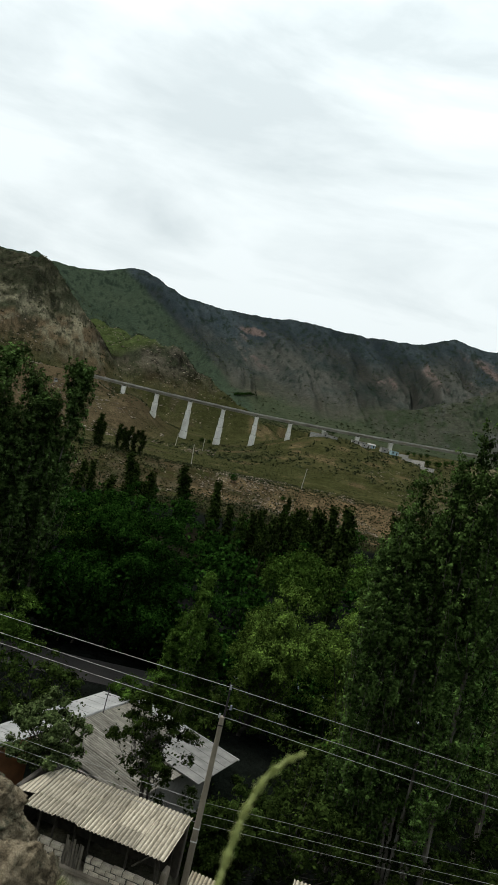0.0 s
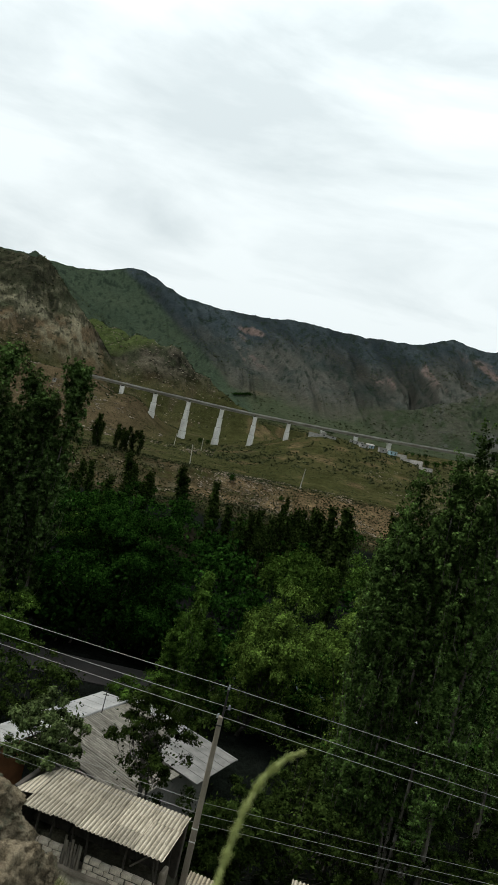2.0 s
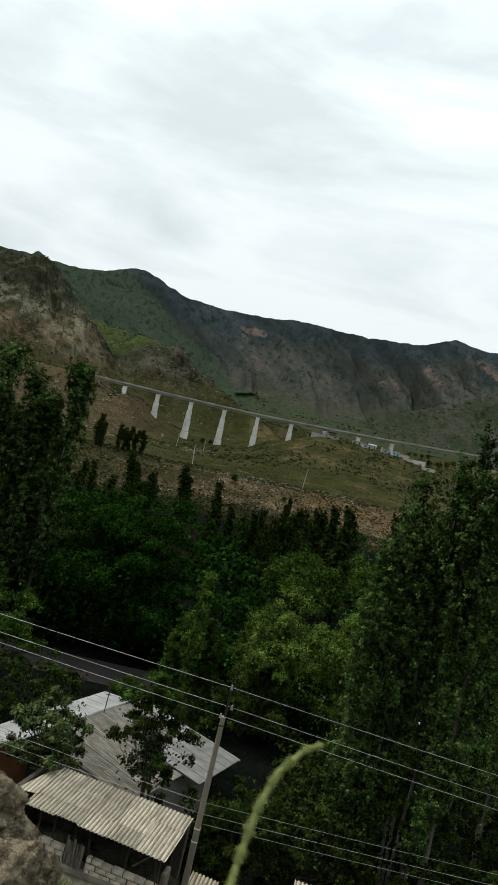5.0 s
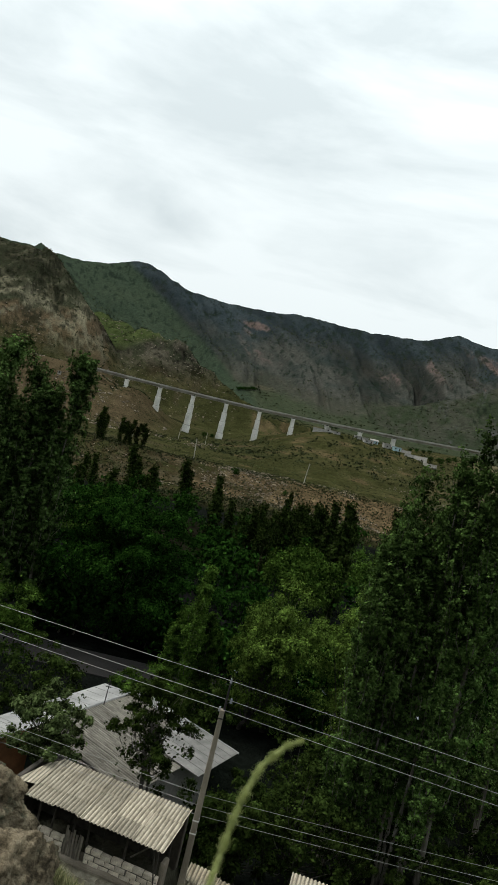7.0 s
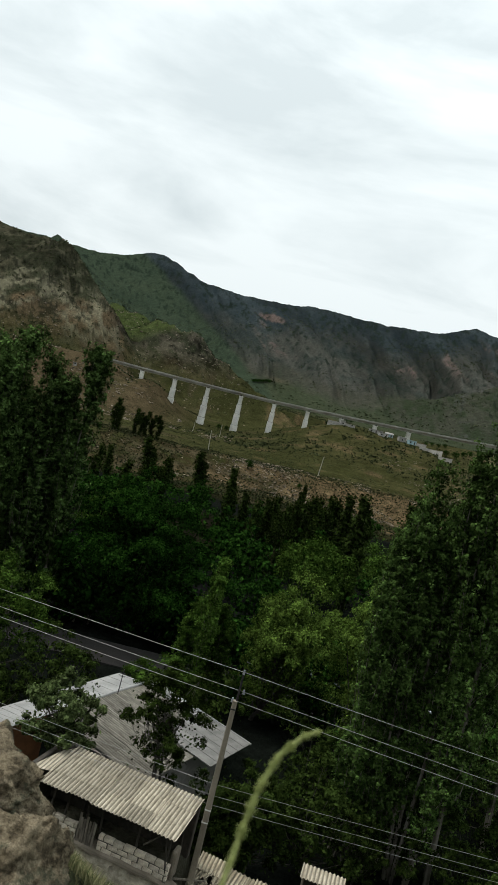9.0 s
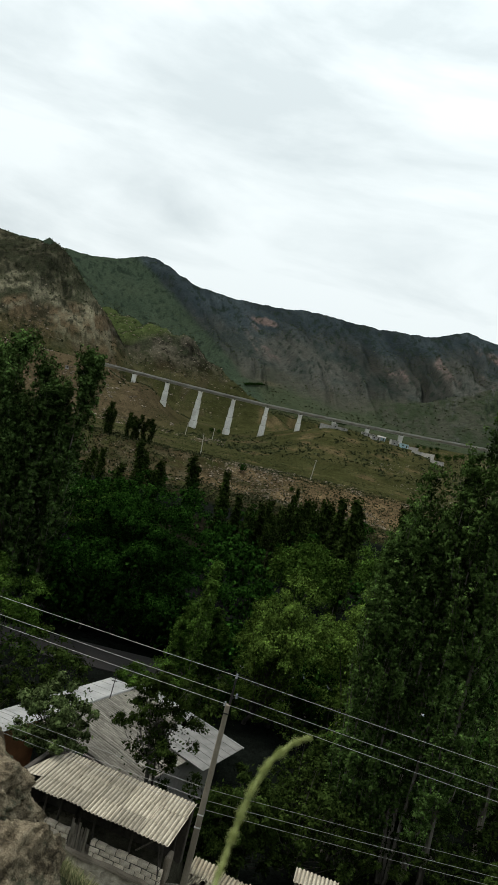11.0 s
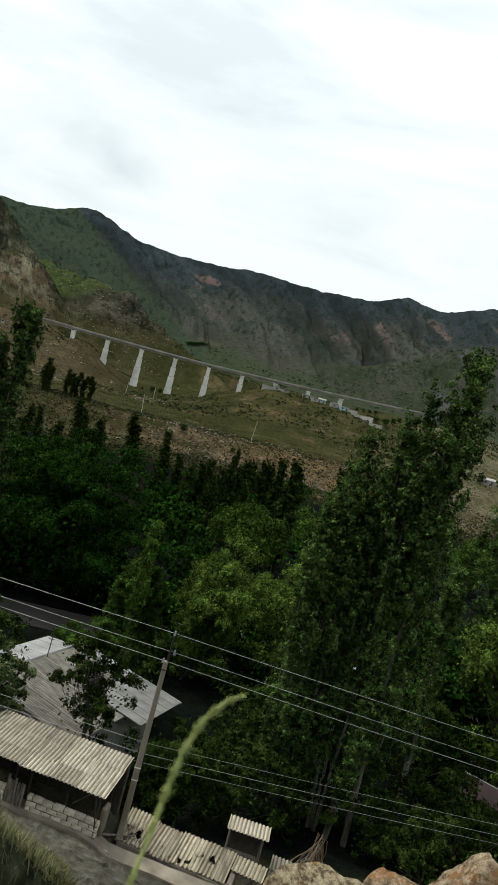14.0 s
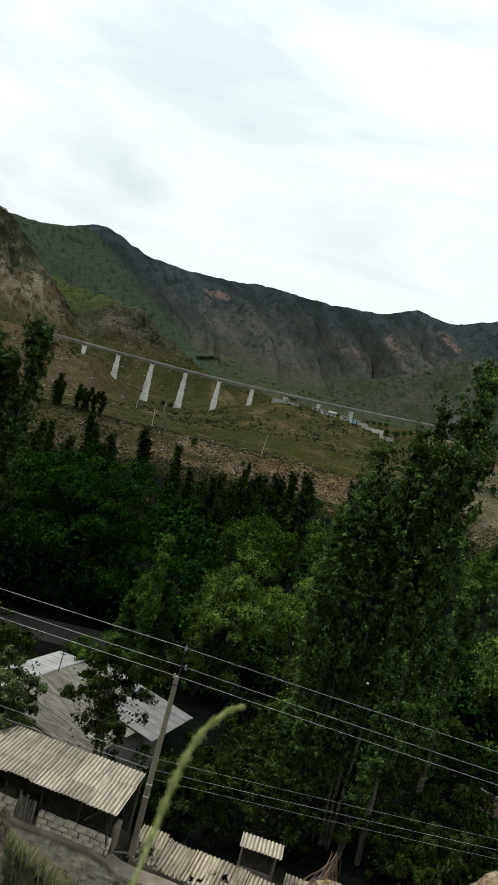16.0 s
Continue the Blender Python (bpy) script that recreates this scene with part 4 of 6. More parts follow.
young = plant(poplar(9, 9.3, 1.25, 16000, 0.125, L_GREEN, "young bright green poplar beyond the house", stems=3, blunt=0.6), -0.46, 43.0, 0)
more(young, -1.5, 43.4, 130, 0.85, 0.82)
more(young, 0.35, 43.8, 250, 0.85, 0.8)
plant(broad(10, 4.6, 2.6, 14000, 0.12, L_GREEN, "leafy green tree behind the tin roof", clumps=40, low=0.05), -1.7, 37.0, 0)
# willows and round trees of the valley floor
wil_a = plant(broad(12, 9.05, 2.55, 20000, 0.135, L_WILLOW, "pale green willow with a domed crown", "willow_tree", clumps=52, low=0.0, droop=1.2, flat=1.0, lump=(0.2, 0.38), sprays=26), 5.02, 43.2, 0)
for x, y, t, s, tl in ((9.42, 41.95, 70, 1.0, 1.09), (3.33, 42.9, 140, 0.82, 1.03), (22.3, 37.8, 250, 1.35, 1.0), (25.0, 38.5, 30, 1.2, 1.0), (11.0, 53.5, 200, 1.0, 0.8)):
    more(wil_a, x, y, t, s, tl)
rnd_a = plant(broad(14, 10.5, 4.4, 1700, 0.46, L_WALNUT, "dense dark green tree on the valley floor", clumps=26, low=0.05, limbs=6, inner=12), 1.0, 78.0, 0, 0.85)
rnd_b = plant(poplar(15, 13.5, 2.1, 2500, 0.40, L_FRUIT, "dark poplar in the riverside grove", stems=2, twig=0.45, blunt=0.5, limbs=44, fill=1), 4.9, 99.9, 0, 0.72)
wil_b = plant(broad(16, 10.5, 4.6, 9000, 0.26, L_GREEN, "mid-green round tree in the riverside grove", "willow_tree", clumps=34, low=0.03, droop=1.0, flat=0.9, limbs=8, lump=(0.2, 0.38), sprays=26), 8.4, 75.5, 0)
bush = plant(broad(17, 4.2, 2.3, 1200, 0.26, L_WALNUT, "dark bush added as filler for shade under the trees", "bush", clumps=16, low=0.0, limbs=4, inner=14), -11.0, 52.6, 0)
rng = np.random.default_rng(77)
for x, y, s in ((7.3, 103.7, 0.83), (10.1, 107.5, 0.93), (12.4, 105.3, 0.98), (14.7, 103.0, 1.05), (13.9, 84.9, 1.1), (24.9, 107.0, 1.1), (1.5, 101.0, 0.75), (-2.5, 104.0, 0.75), (3.2, 103.0, 0.8), (6.1, 101.5, 0.8), (8.6, 105.5, 0.86), (11.2, 108.5, 0.92), (13.4, 106.5, 0.96), (-0.4, 106.0, 0.8), (4.4, 107.0, 0.84), (10.6, 102.4, 0.86)):
    more(rnd_b, x, y, rng.uniform(0, 360), s)
for src, x, y, s in ((wil_b, 18.4, 93.2, 0.95), (wil_b, 20.8, 77.5, 1.15), (rnd_a, 16.5, 74.0, 0.85), (rnd_a, 26.0, 80.0, 1.1), (rnd_a, 4.0, 70.5, 0.7), (rnd_a, 10.5, 88.0, 0.9), (rnd_a, -1.5, 88.0, 0.9)):
    more(src, x, y, rng.uniform(0, 360), s)
# added bushes: dark filler for the walnut's black shade, hiding the river
for k in range(15):
    more(bush, -36 + 2.4 * k + rng.uniform(-0.6, 0.6), 52.8 + rng.uniform(-0.4, 1.5), rng.uniform(0, 360), rng.uniform(0.85, 1.25), rng.uniform(0.8, 1.2))
for k in range(8):
    more(bush, -27 + 3.2 * k, 66.5 + rng.uniform(-1.5, 1.0), rng.uniform(0, 360), rng.uniform(1.2, 1.6))
# more added bushes, dark filler for shade that hides road and river
for x, y, s in ((9.5, 37.0, 0.9), (-2.5, 53.0, 0.9), (0.9, 43.9, 0.55), (2.3, 44.2, 0.6), (6.7, 44.3, 0.75), (8.0, 43.6, 0.8), (11.3, 43.0, 0.9), (0.5, 57.0, 1.1), (2.8, 57.6, 1.25), (5.0, 57.8, 1.3), (7.2, 57.6, 1.3), (9.5, 57.5, 1.3), (12.0, 57.5, 1.3), (-1.6, 56.5, 1.1), (2.0, 51.2, 1.0), (8.6, 52.5, 1.1), (14.5, 53.0, 1.2), (12.0, 41.0, 1.1), (15.0, 41.5, 1.2), (18.5, 42.0, 1.2), (17.5, 31.8, 0.55), (18.5, 38.0, 0.9), (21.0, 43.5, 1.2), (18.0, 52.5, 1.4), (21.5, 52.8, 1.5), (25.0, 53.0, 1.5), (28.5, 53.0, 1.5), (24.0, 43.0, 1.2)):
    more(bush, x, y, rng.uniform(0, 360), s)
for k in range(16):
    side = k % 2
    x, y = (rng.uniform(-42, -14) if side else rng.uniform(27, 62)), rng.uniform(74, 122)
    more((rnd_b, rnd_a, wil_b)[k % 3], x, y, rng.uniform(0, 360), rng.uniform(0.75, 1.1), rng.uniform(0.8, 1.05))
for k in range(22):
    x = -60 + 160 * (k + rng.uniform(-0.3, 0.3)) / 22
    y = rng.uniform(122, 190)
    more((rnd_b, rnd_a)[k % 2], x, y, rng.uniform(0, 360), rng.uniform(0.75, 1.05), rng.uniform(0.85, 1.05))
for x, y, s in ((-68, 318, 1.3), (-66.5, 320, 1.0), (-60, 326, 1.05), (-57.5, 325, 0.95), (-54.5, 324, 1.05), (-51.5, 325, 0.95), (-49, 324, 1.0), (-30, 190, 1.2), (-28, 188, 0.9), (-14, 176, 1.2)):
    more(rnd_b, x, y, rng.uniform(0, 360), s * 1.35, 0.62)
# trees round the house and the sheds
plant(broad(20, 6.3, 1.6, 12000, 0.11, L_PALE, "bushy green tree with paler leaf tips behind the shed", "fruit_tree", clumps=46, low=0.40, open_=0.5), -4.85, 27.2, 0)
plant(broad(21, 7.2, 1.6, 12000, 0.10, L_FRUIT, "thin-leaved tree with bare dark limbs by the house", "fruit_tree", clumps=74, low=0.38, trunk=0.0075, open_=0.85, stems=4, limbs=64, inner=12), -1.05, 27.15, 0)
plant(broad(22, 4.6, 1.9, 12000, 0.12, L_FRUIT, "leafy fruit tree beside the power pole", "fruit_tree", clumps=44, low=0.03), 3.3, 27.4, 0)
fru = plant(broad(23, 4.6, 2.2, 5500, 0.13, L_FRUIT, "low bushy dark fruit tree below the wall", "fruit_tree", clumps=34, low=0.05, inner=20), 5.8, 28.8, 0)
# some copies added as dark filler for the shaded gap before the poplars
for x, y, t, s in ((8.0, 28.8, 90, 0.65), (0.75, 27.5, 220, 0.62), (2.1, 27.9, 300, 0.85), (10.4, 30.4, 300, 0.9), (9.5, 33.0, 80, 0.9), (15.2, 27.8, 120, 1.1), (13.6, 26.4, 210, 0.85), (17.2, 29.0, 160, 0.75), (20.5, 31.5, 60, 0.7), (0.4, 36.5, 250, 1.0), (16.0, 36.0, 10, 1.2), (23.5, 35.0, 77, 1.0), (4.6, 31.2, 200, 0.6), (6.0, 32.8, 20, 0.9), (7.0, 34.6, 310, 1.0), (12.2, 28.6, 15, 0.75)):
    more(fru, x, y, t, s)
plant(broad(25, 8.0, 3.6, 20000, 0.13, L_GREEN, "light green tree at the road bend", "willow_tree", clumps=50, low=0.03), -12.2, 37.5, 0)
more(fru, -7.8, 35.5, 40, 1.1)
more(fru, -10.0, 33.0, 140, 1.0)


# ---- corrugated roofs ----
PITCH = 0.145  # from crest to crest


def wave_sheet(wide, long, waves, depth, thick=0.012):
    """One corrugated sheet, lying along y, its crests running with y, as vertices and faces."""
    cols = waves * 6
    v, f = [], []
    for layer in (0, -thick):
        for y in (0, long):
            for i in range(cols + 1):
                v.append((wide * i / cols, y, depth / 2 * math.cos(2 * math.pi * i / 6) + layer))
    n = cols + 1
    for i in range(cols):
        f.append((i, i + 1, n + i + 1, n + i))
        f.append((2 * n + i + 1, 2 * n + i, 3 * n + i, 3 * n + i + 1))
        f.append((i + 1, i, 2 * n + i, 2 * n + i + 1))
        f.append((n + i, n + i + 1, 3 * n + i + 1, 3 * n + i))
    f += [(0, n, 3 * n, 2 * n), (n - 1, 3 * n - 1, 4 * n - 1, 2 * n - 1)]
    return v, f


def roof_frame(p, right, fall_from):
    """A pose whose x runs along the eave (right) and whose y climbs the roof."""
    x = Vector(right).normalized()
    y = Vector(fall_from)
    y = (y - x * y.dot(x)).normalized()
    z = x.cross(y)
    m = Matrix((x, y, z)).transposed().to_4x4()
    m.translation = p
    return m


def lay_sheets(parent, frame_m, cols, rows, wide, long, waves, depth, material, rng, lap=0.12, skew=1.0, skip=()):
    waves = round(wide / PITCH) + 1
    v, f = wave_sheet(waves * PITCH, long, waves, depth)
    first = None
    for r in range(rows):
        for c in range(cols):
            if (c, r) in skip:
                continue
            m = frame_m @ pose(c * wide + rng.uniform(-0.02, 0.02) * skew, r * (long - lap) + rng.uniform(-0.05, 0.05) * skew, 0.012 * (r + c % 2) + rng.uniform(0, 0.012) * skew,
                               rng.uniform(-0.5, 0.5) * skew, rng.uniform(-0.4, 0.4) * skew, rng.uniform(-0.7, 0.7) * skew)
            if first is None:
                first = mesh_object("roof_sheet", v, f, material, parent)
                first.matrix_basis = m
            else:
                again(first, m, parent)
    return first


def long_shed():
    ob = empty("long_shed", pose(0, 0, 0), "open-fronted shed under a pale corrugated fibre-cement roof", "shed")
    rng = random.Random(4)
    fr, bl = Vector((0.30, 22.02, 1.92)), Vector((-5.15, 23.55, 1.92))
    along = (fr - bl).normalized()
    back = Vector((-along.y, along.x, 0)) + Vector((0, 0, 0.09))
    fm = roof_frame(Vector((-4.64, 23.56, 1.92)), along, back)
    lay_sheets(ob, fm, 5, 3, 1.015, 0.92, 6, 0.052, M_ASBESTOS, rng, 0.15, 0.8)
    flap = mesh_object("roof_sheet", [(-0.75, 0.5, -0.03), (0.05, 0.62, 0.03), (0.06, 2.4, 0.05), (-0.35, 1.95, 0.0), (-0.75, 0.5, -0.045), (0.05, 0.62, 0.015), (0.06, 2.4, 0.035), (-0.35, 1.95, -0.015)],
                       [(0, 1, 2, 3), (7, 6, 5, 4), (0, 4, 5, 1), (1, 5, 6, 2), (2, 6, 7, 3), (3, 7, 4, 0)], M_ASBESTOS, ob, "flat pale end sheet")
    flap.matrix_basis = fm
    at = lambda s, b, z: bl + along * s + Vector((-along.y, along.x, 0)) * b + Vector((0, 0, z - 1.92))
    # frame of rough poles
    for s in (0.7, 1.3, 2.1, 2.75, 4.1, 5.3):
        for b in (1.12, 2.6):
            rod("post", at(s, b, -0.1), at(s + rng.uniform(-0.1, 0.1), b, 1.86 + 0.09 * b), 0.045, 0.038, M_DARKWOOD, ob, bends=3, wobble=0.025, seed=int(s * 10 + b))
    for b in (0.5, 1.1, 2.5):
        rod("purlin", at(0.55, b, 1.83 + 0.09 * b), at(5.5, b, 1.83 + 0.09 * b), 0.04, 0.035, M_DARKWOOD, ob, bends=5, wobble=0.015, seed=int(b * 10))
    for s in (0.7, 1.3, 2.75, 4.1, 5.3):
        rod("rafter", at(s, 0.3, 1.80), at(s, 2.6, 2.0), 0.03, 0.03, M_DARKWOOD, ob, seed=int(s * 7))
    rod("brace", at(4.45, 0.85, 0.9), at(5.3, 0.85, 1.75), 0.03, 0.025, M_WOOD, ob)
    rod("brace", at(5.3, 0.4, 1.8), at(5.4, 0.9, 0.2), 0.025, 0.025, M_DARKWOOD, ob)
    # back wall coloured dark for inside shade, added dark end wall, mud stump
    turn = Matrix.Rotation(math.atan2(along.y, along.x), 4, "Z")
    mid = at(2.6, 2.75, 0.95)
    part("back_wall", boxed(mid.x, mid.y, mid.z, 6.0, 0.25, 2.1, turn, 0.03), M_DARKWOOD, ob, "back wall coloured dark for the shade inside the shed")
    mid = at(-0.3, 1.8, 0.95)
    part("end_wall", boxed(mid.x, mid.y, mid.z, 0.2, 1.75, 2.0, turn, 0.03), M_DARKWOOD, ob, "added dark end wall keeping light out of the shed")
    mid = at(5.5, 1.35, 0.55)
    part("end_wall", boxed(mid.x, mid.y, mid.z - 0.1, 0.18, 0.5, 1.0, turn, 0.05), M_MUD, ob, "crumbling stump of a mud end wall")
    # plank door
    for k in range(7):
        p0 = at(2.02 + 0.1 * k, 0.83, 0.0)
        hgt = rng.uniform(0.85, 1.05)
        part("door_board", boxed(p0.x, p0.y, 0.02 + hgt / 2, 0.085, 0.03, hgt, turn @ Matrix.Rotation(radians(rng.uniform(-5, 5)), 4, "Y"), 0.006), M_WOOD, ob)
    # whitewashed block wall, block by block
    for s0, s1 in ((0.0, 1.95), (2.78, 5.5)):
        wall = empty("block_wall", Matrix(), "whitewashed block wall with dark open joints", "wall")
        wall.parent = ob
        del wall["category"]
        c = at((s0 + s1) / 2, 0.95, 0.28)
        part("mortar_bed", boxed(c.x, c.y, c.z - 0.03, s1 - s0 - 0.03, 0.15, 0.58, turn), M_MORTAR, wall)
        first = None
        for row in range(3):
            s = s0 + (0.0 if row % 2 else -0.2)
            while s < s1 - 0.05:
                a, b = max(s, s0), min(s + 0.40, s1)
                if b - a > 0.06:
                    q = at((a + b) / 2 + rng.uniform(-0.015, 0.015), 0.94 + rng.uniform(-0.02, 0.015), 0.105 + row * 0.195 + rng.uniform(-0.012, 0.012))
                    m = Matrix.Translation(q) @ turn @ Matrix.Rotation(radians(rng.uniform(-2.5, 2.5)), 4, "Y") @ Matrix.Diagonal(((b - a - rng.uniform(0.015, 0.05)) / 0.378, 1, rng.uniform(0.86, 1.02), 1))
                    if first is None:
                        first = part("block", boxed(0, 0, 0, 0.378, 0.19, 0.175, None, 0.014), M_BLOCK, wall)
                        first.matrix_basis = m
                    else:
                        again(first, m, wall)
                s += 0.40
    return ob


long_shed()


def torn_sheet(wide, long, waves, depth, x0, thick=0.012):
    """A corrugated sheet with ragged holes where it has cracked away; x0 shifts the cracks."""
    cols, rows = waves * 6, 22
    v, f = [], []
    for layer in (0, -thick):
        for j in range(rows + 1):
            for i in range(cols + 1):
                v.append((wide * i / cols, long * j / rows, depth / 2 * math.cos(2 * math.pi * i / 6) + layer))
    size = (cols + 1) * (rows + 1)
    for j in range(rows):
        for i in range(cols):
            x, y = x0 + wide * (i + 0.5) / cols, long * (j + 0.5) / rows
            worn = max(math.exp(-((x - cx) / wx) ** 2 - ((y - cy) / wy) ** 2) for cx, cy, wx, wy in ((0.45, 0.55, 0.5, 0.45), (2.35, 0.3, 0.4, 0.35), (1.3, 0.05, 0.9, 0.12), (3.3, 0.9, 0.3, 0.3)))
            if noise.noise(Vector((x * 9.0, y * 4.5, 2.7))) + 0.75 * worn > 0.72:
                continue
            q = (j * (cols + 1) + i, j * (cols + 1) + i + 1, (j + 1) * (cols + 1) + i + 1, (j + 1) * (cols + 1) + i)
            f.append(q)
            f.append(tuple(size + k for k in reversed(q)))
    return v, f


def low_shed():
    ob = empty("low_shed", Matrix(), "sunken shed with a broken lichened corrugated roof", "shed")
    rng = random.Random(9)
    fl, fr = Vector((1.15, 23.62, -0.32)), Vector((5.25, 22.35, -0.32))
    along = (fr - fl).normalized()
    back = Vector((-along.y, along.x, 0)) + Vector((0, 0, 0.02))
    fm = roof_frame(fl, along, back)
    for k in range(4):
        v, f = torn_sheet(1.03, 1.8, 6, 0.06, 0.99 * k)
        o = mesh_object("roof_sheet", v, f, M_BROKEN, ob)
        o.matrix_basis = fm @ pose(0.99 * k, rng.uniform(-0.07, 0.07), 0.014 * (k % 2), rng.uniform(-0.6, 0.6), rng.uniform(-0.5, 0.5), rng.uniform(-1.6, 1.6))
    lay_sheets(ob, fm @ pose(-0.1, 0.95, 0.05, 2, 3, 4), 1, 1, 0.9, 0.95, 6, 0.055, M_BROKEN, rng, 0.1, 2.0)
    lay_sheets(ob, fm @ pose(4.05, 0.75, 0.03, 0, 0, -3), 1, 1, 0.95, 0.9, 6, 0.055, M_BROKEN, rng, 0.1, 2.0)
    # broken-off slivers lying flat in the valleys
    for k in range(6):
        v, f = wave_sheet(0.15, rng.uniform(0.15, 0.35), 1, 0.05)
        o = mesh_object("roof_fragment", v, f, M_BROKEN, ob)
        o.matrix_basis = fm @ pose(rng.choice((0.3, 0.6, 2.2, 2.6)) + rng.uniform(-0.2, 0.2), rng.uniform(0.2, 0.9), 0.045, rng.uniform(-2, 2), 0, rng.uniform(-18, 18))
    turn = Matrix.Rotation(math.atan2(along.y, along.x), 4, "Z")
    at = lambda s, b, z: fl + along * s + Vector((-along.y, along.x, 0)) * b + Vector((0, 0, z + 0.32))
    for b in (0.1, 1.6):
        mid = at(2.1, b, -1.3)
        part("side_wall", boxed(mid.x, mid.y, mid.z, 4.2, 0.2, 1.85, turn, 0.03), M_MUD, ob)
        rod("purlin", at(-0.1, b, -0.4), at(4.6, b, -0.4), 0.045, 0.04, M_WOOD, ob)
    for s in (0.1, 4.15):
        mid = at(s, 0.85, -1.3)
        part("end_wall", boxed(mid.x, mid.y, mid.z, 0.2, 1.5, 1.85, turn, 0.03), M_MUD, ob)
    rod("prop", at(-0.75, -0.35, -0.25), at(0.5, 0.35, -0.2), 0.045, 0.03, M_WOOD, ob, "pale fallen pole", bends=3, wobble=0.02)
    return ob


low_shed()


def shelter():
    ob = empty("small_shelter", Matrix(), "little shelter with a short corrugated roof on posts", "shelter")
    rng = random.Random(12)
    fl, fr = Vector((5.02, 24.6, 0.28)), Vector((6.52, 24.28, 0.28))
    along = (fr - fl).normalized()
    back = Vector((-along.y, along.x, 0)) + Vector((0, 0, 0.06))
    fm = roof_frame(fl, along, back)
    lay_sheets(ob, fm, 1, 1, 1.5, 0.85, 10, 0.055, M_ASBESTOS, rng)
    at = lambda s, b, z: fl + along * s + Vector((-along.y, along.x, 0)) * b + Vector((0, 0, z - 0.28))
    g = at_ground(5.8, 25.0) - 0.1
    for s in (0.12, 1.38):
        for b in (0.12, 0.75):
            rod("post", at(s, b, g), at(s, b, 0.26), 0.05, 0.045, M_WOOD, ob)
    turn = Matrix.Rotation(math.atan2(along.y, along.x), 4, "Z")
    for k in range(4):
        mid = at(0.75, 0.14, -0.55 - 0.17 * k)
        part("board", boxed(mid.x, mid.y, mid.z, 1.28, 0.03, 0.14, turn, 0.006), M_WOOD, ob)
    mid = at(0.75, 0.78, -0.6)
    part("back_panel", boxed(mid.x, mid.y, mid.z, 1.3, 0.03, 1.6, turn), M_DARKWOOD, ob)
    return ob


shelter()


def end_shed():
    ob = empty("end_shed", Matrix(), "low shed with grey corrugated roof beside bare earth", "shed")
    rng = random.Random(15)
    fl, fr = Vector((6.65, 23.62, -0.82)), Vector((8.75, 23.0, -0.82))
    along = (fr - fl).normalized()
    back = Vector((-along.y, along.x, 0)) + Vector((0, 0, 0.03))
    fm = roof_frame(fl, along, back)
    lay_sheets(ob, fm, 2, 1, 1.1, 0.95, 8, 0.055, M_OLD_SHEET, rng, 0.1, 1.0)
    lay_sheets(ob, fm @ pose(0.0, 0.85, 0.03), 2, 1, 1.1, 0.85, 8, 0.055, M_ASBESTOS, rng, 0.1, 1.0)
    turn = Matrix.Rotation(math.atan2(along.y, along.x), 4, "Z")
    mid = fl + along * 1.1 + Vector((-along.y, along.x, 0)) * 0.85
    part("wall", boxed(mid.x, mid.y, -1.75, 2.1, 1.5, 1.75, turn, 0.04), M_MUD, ob, "earth-coloured mud wall")
    return ob


end_shed()


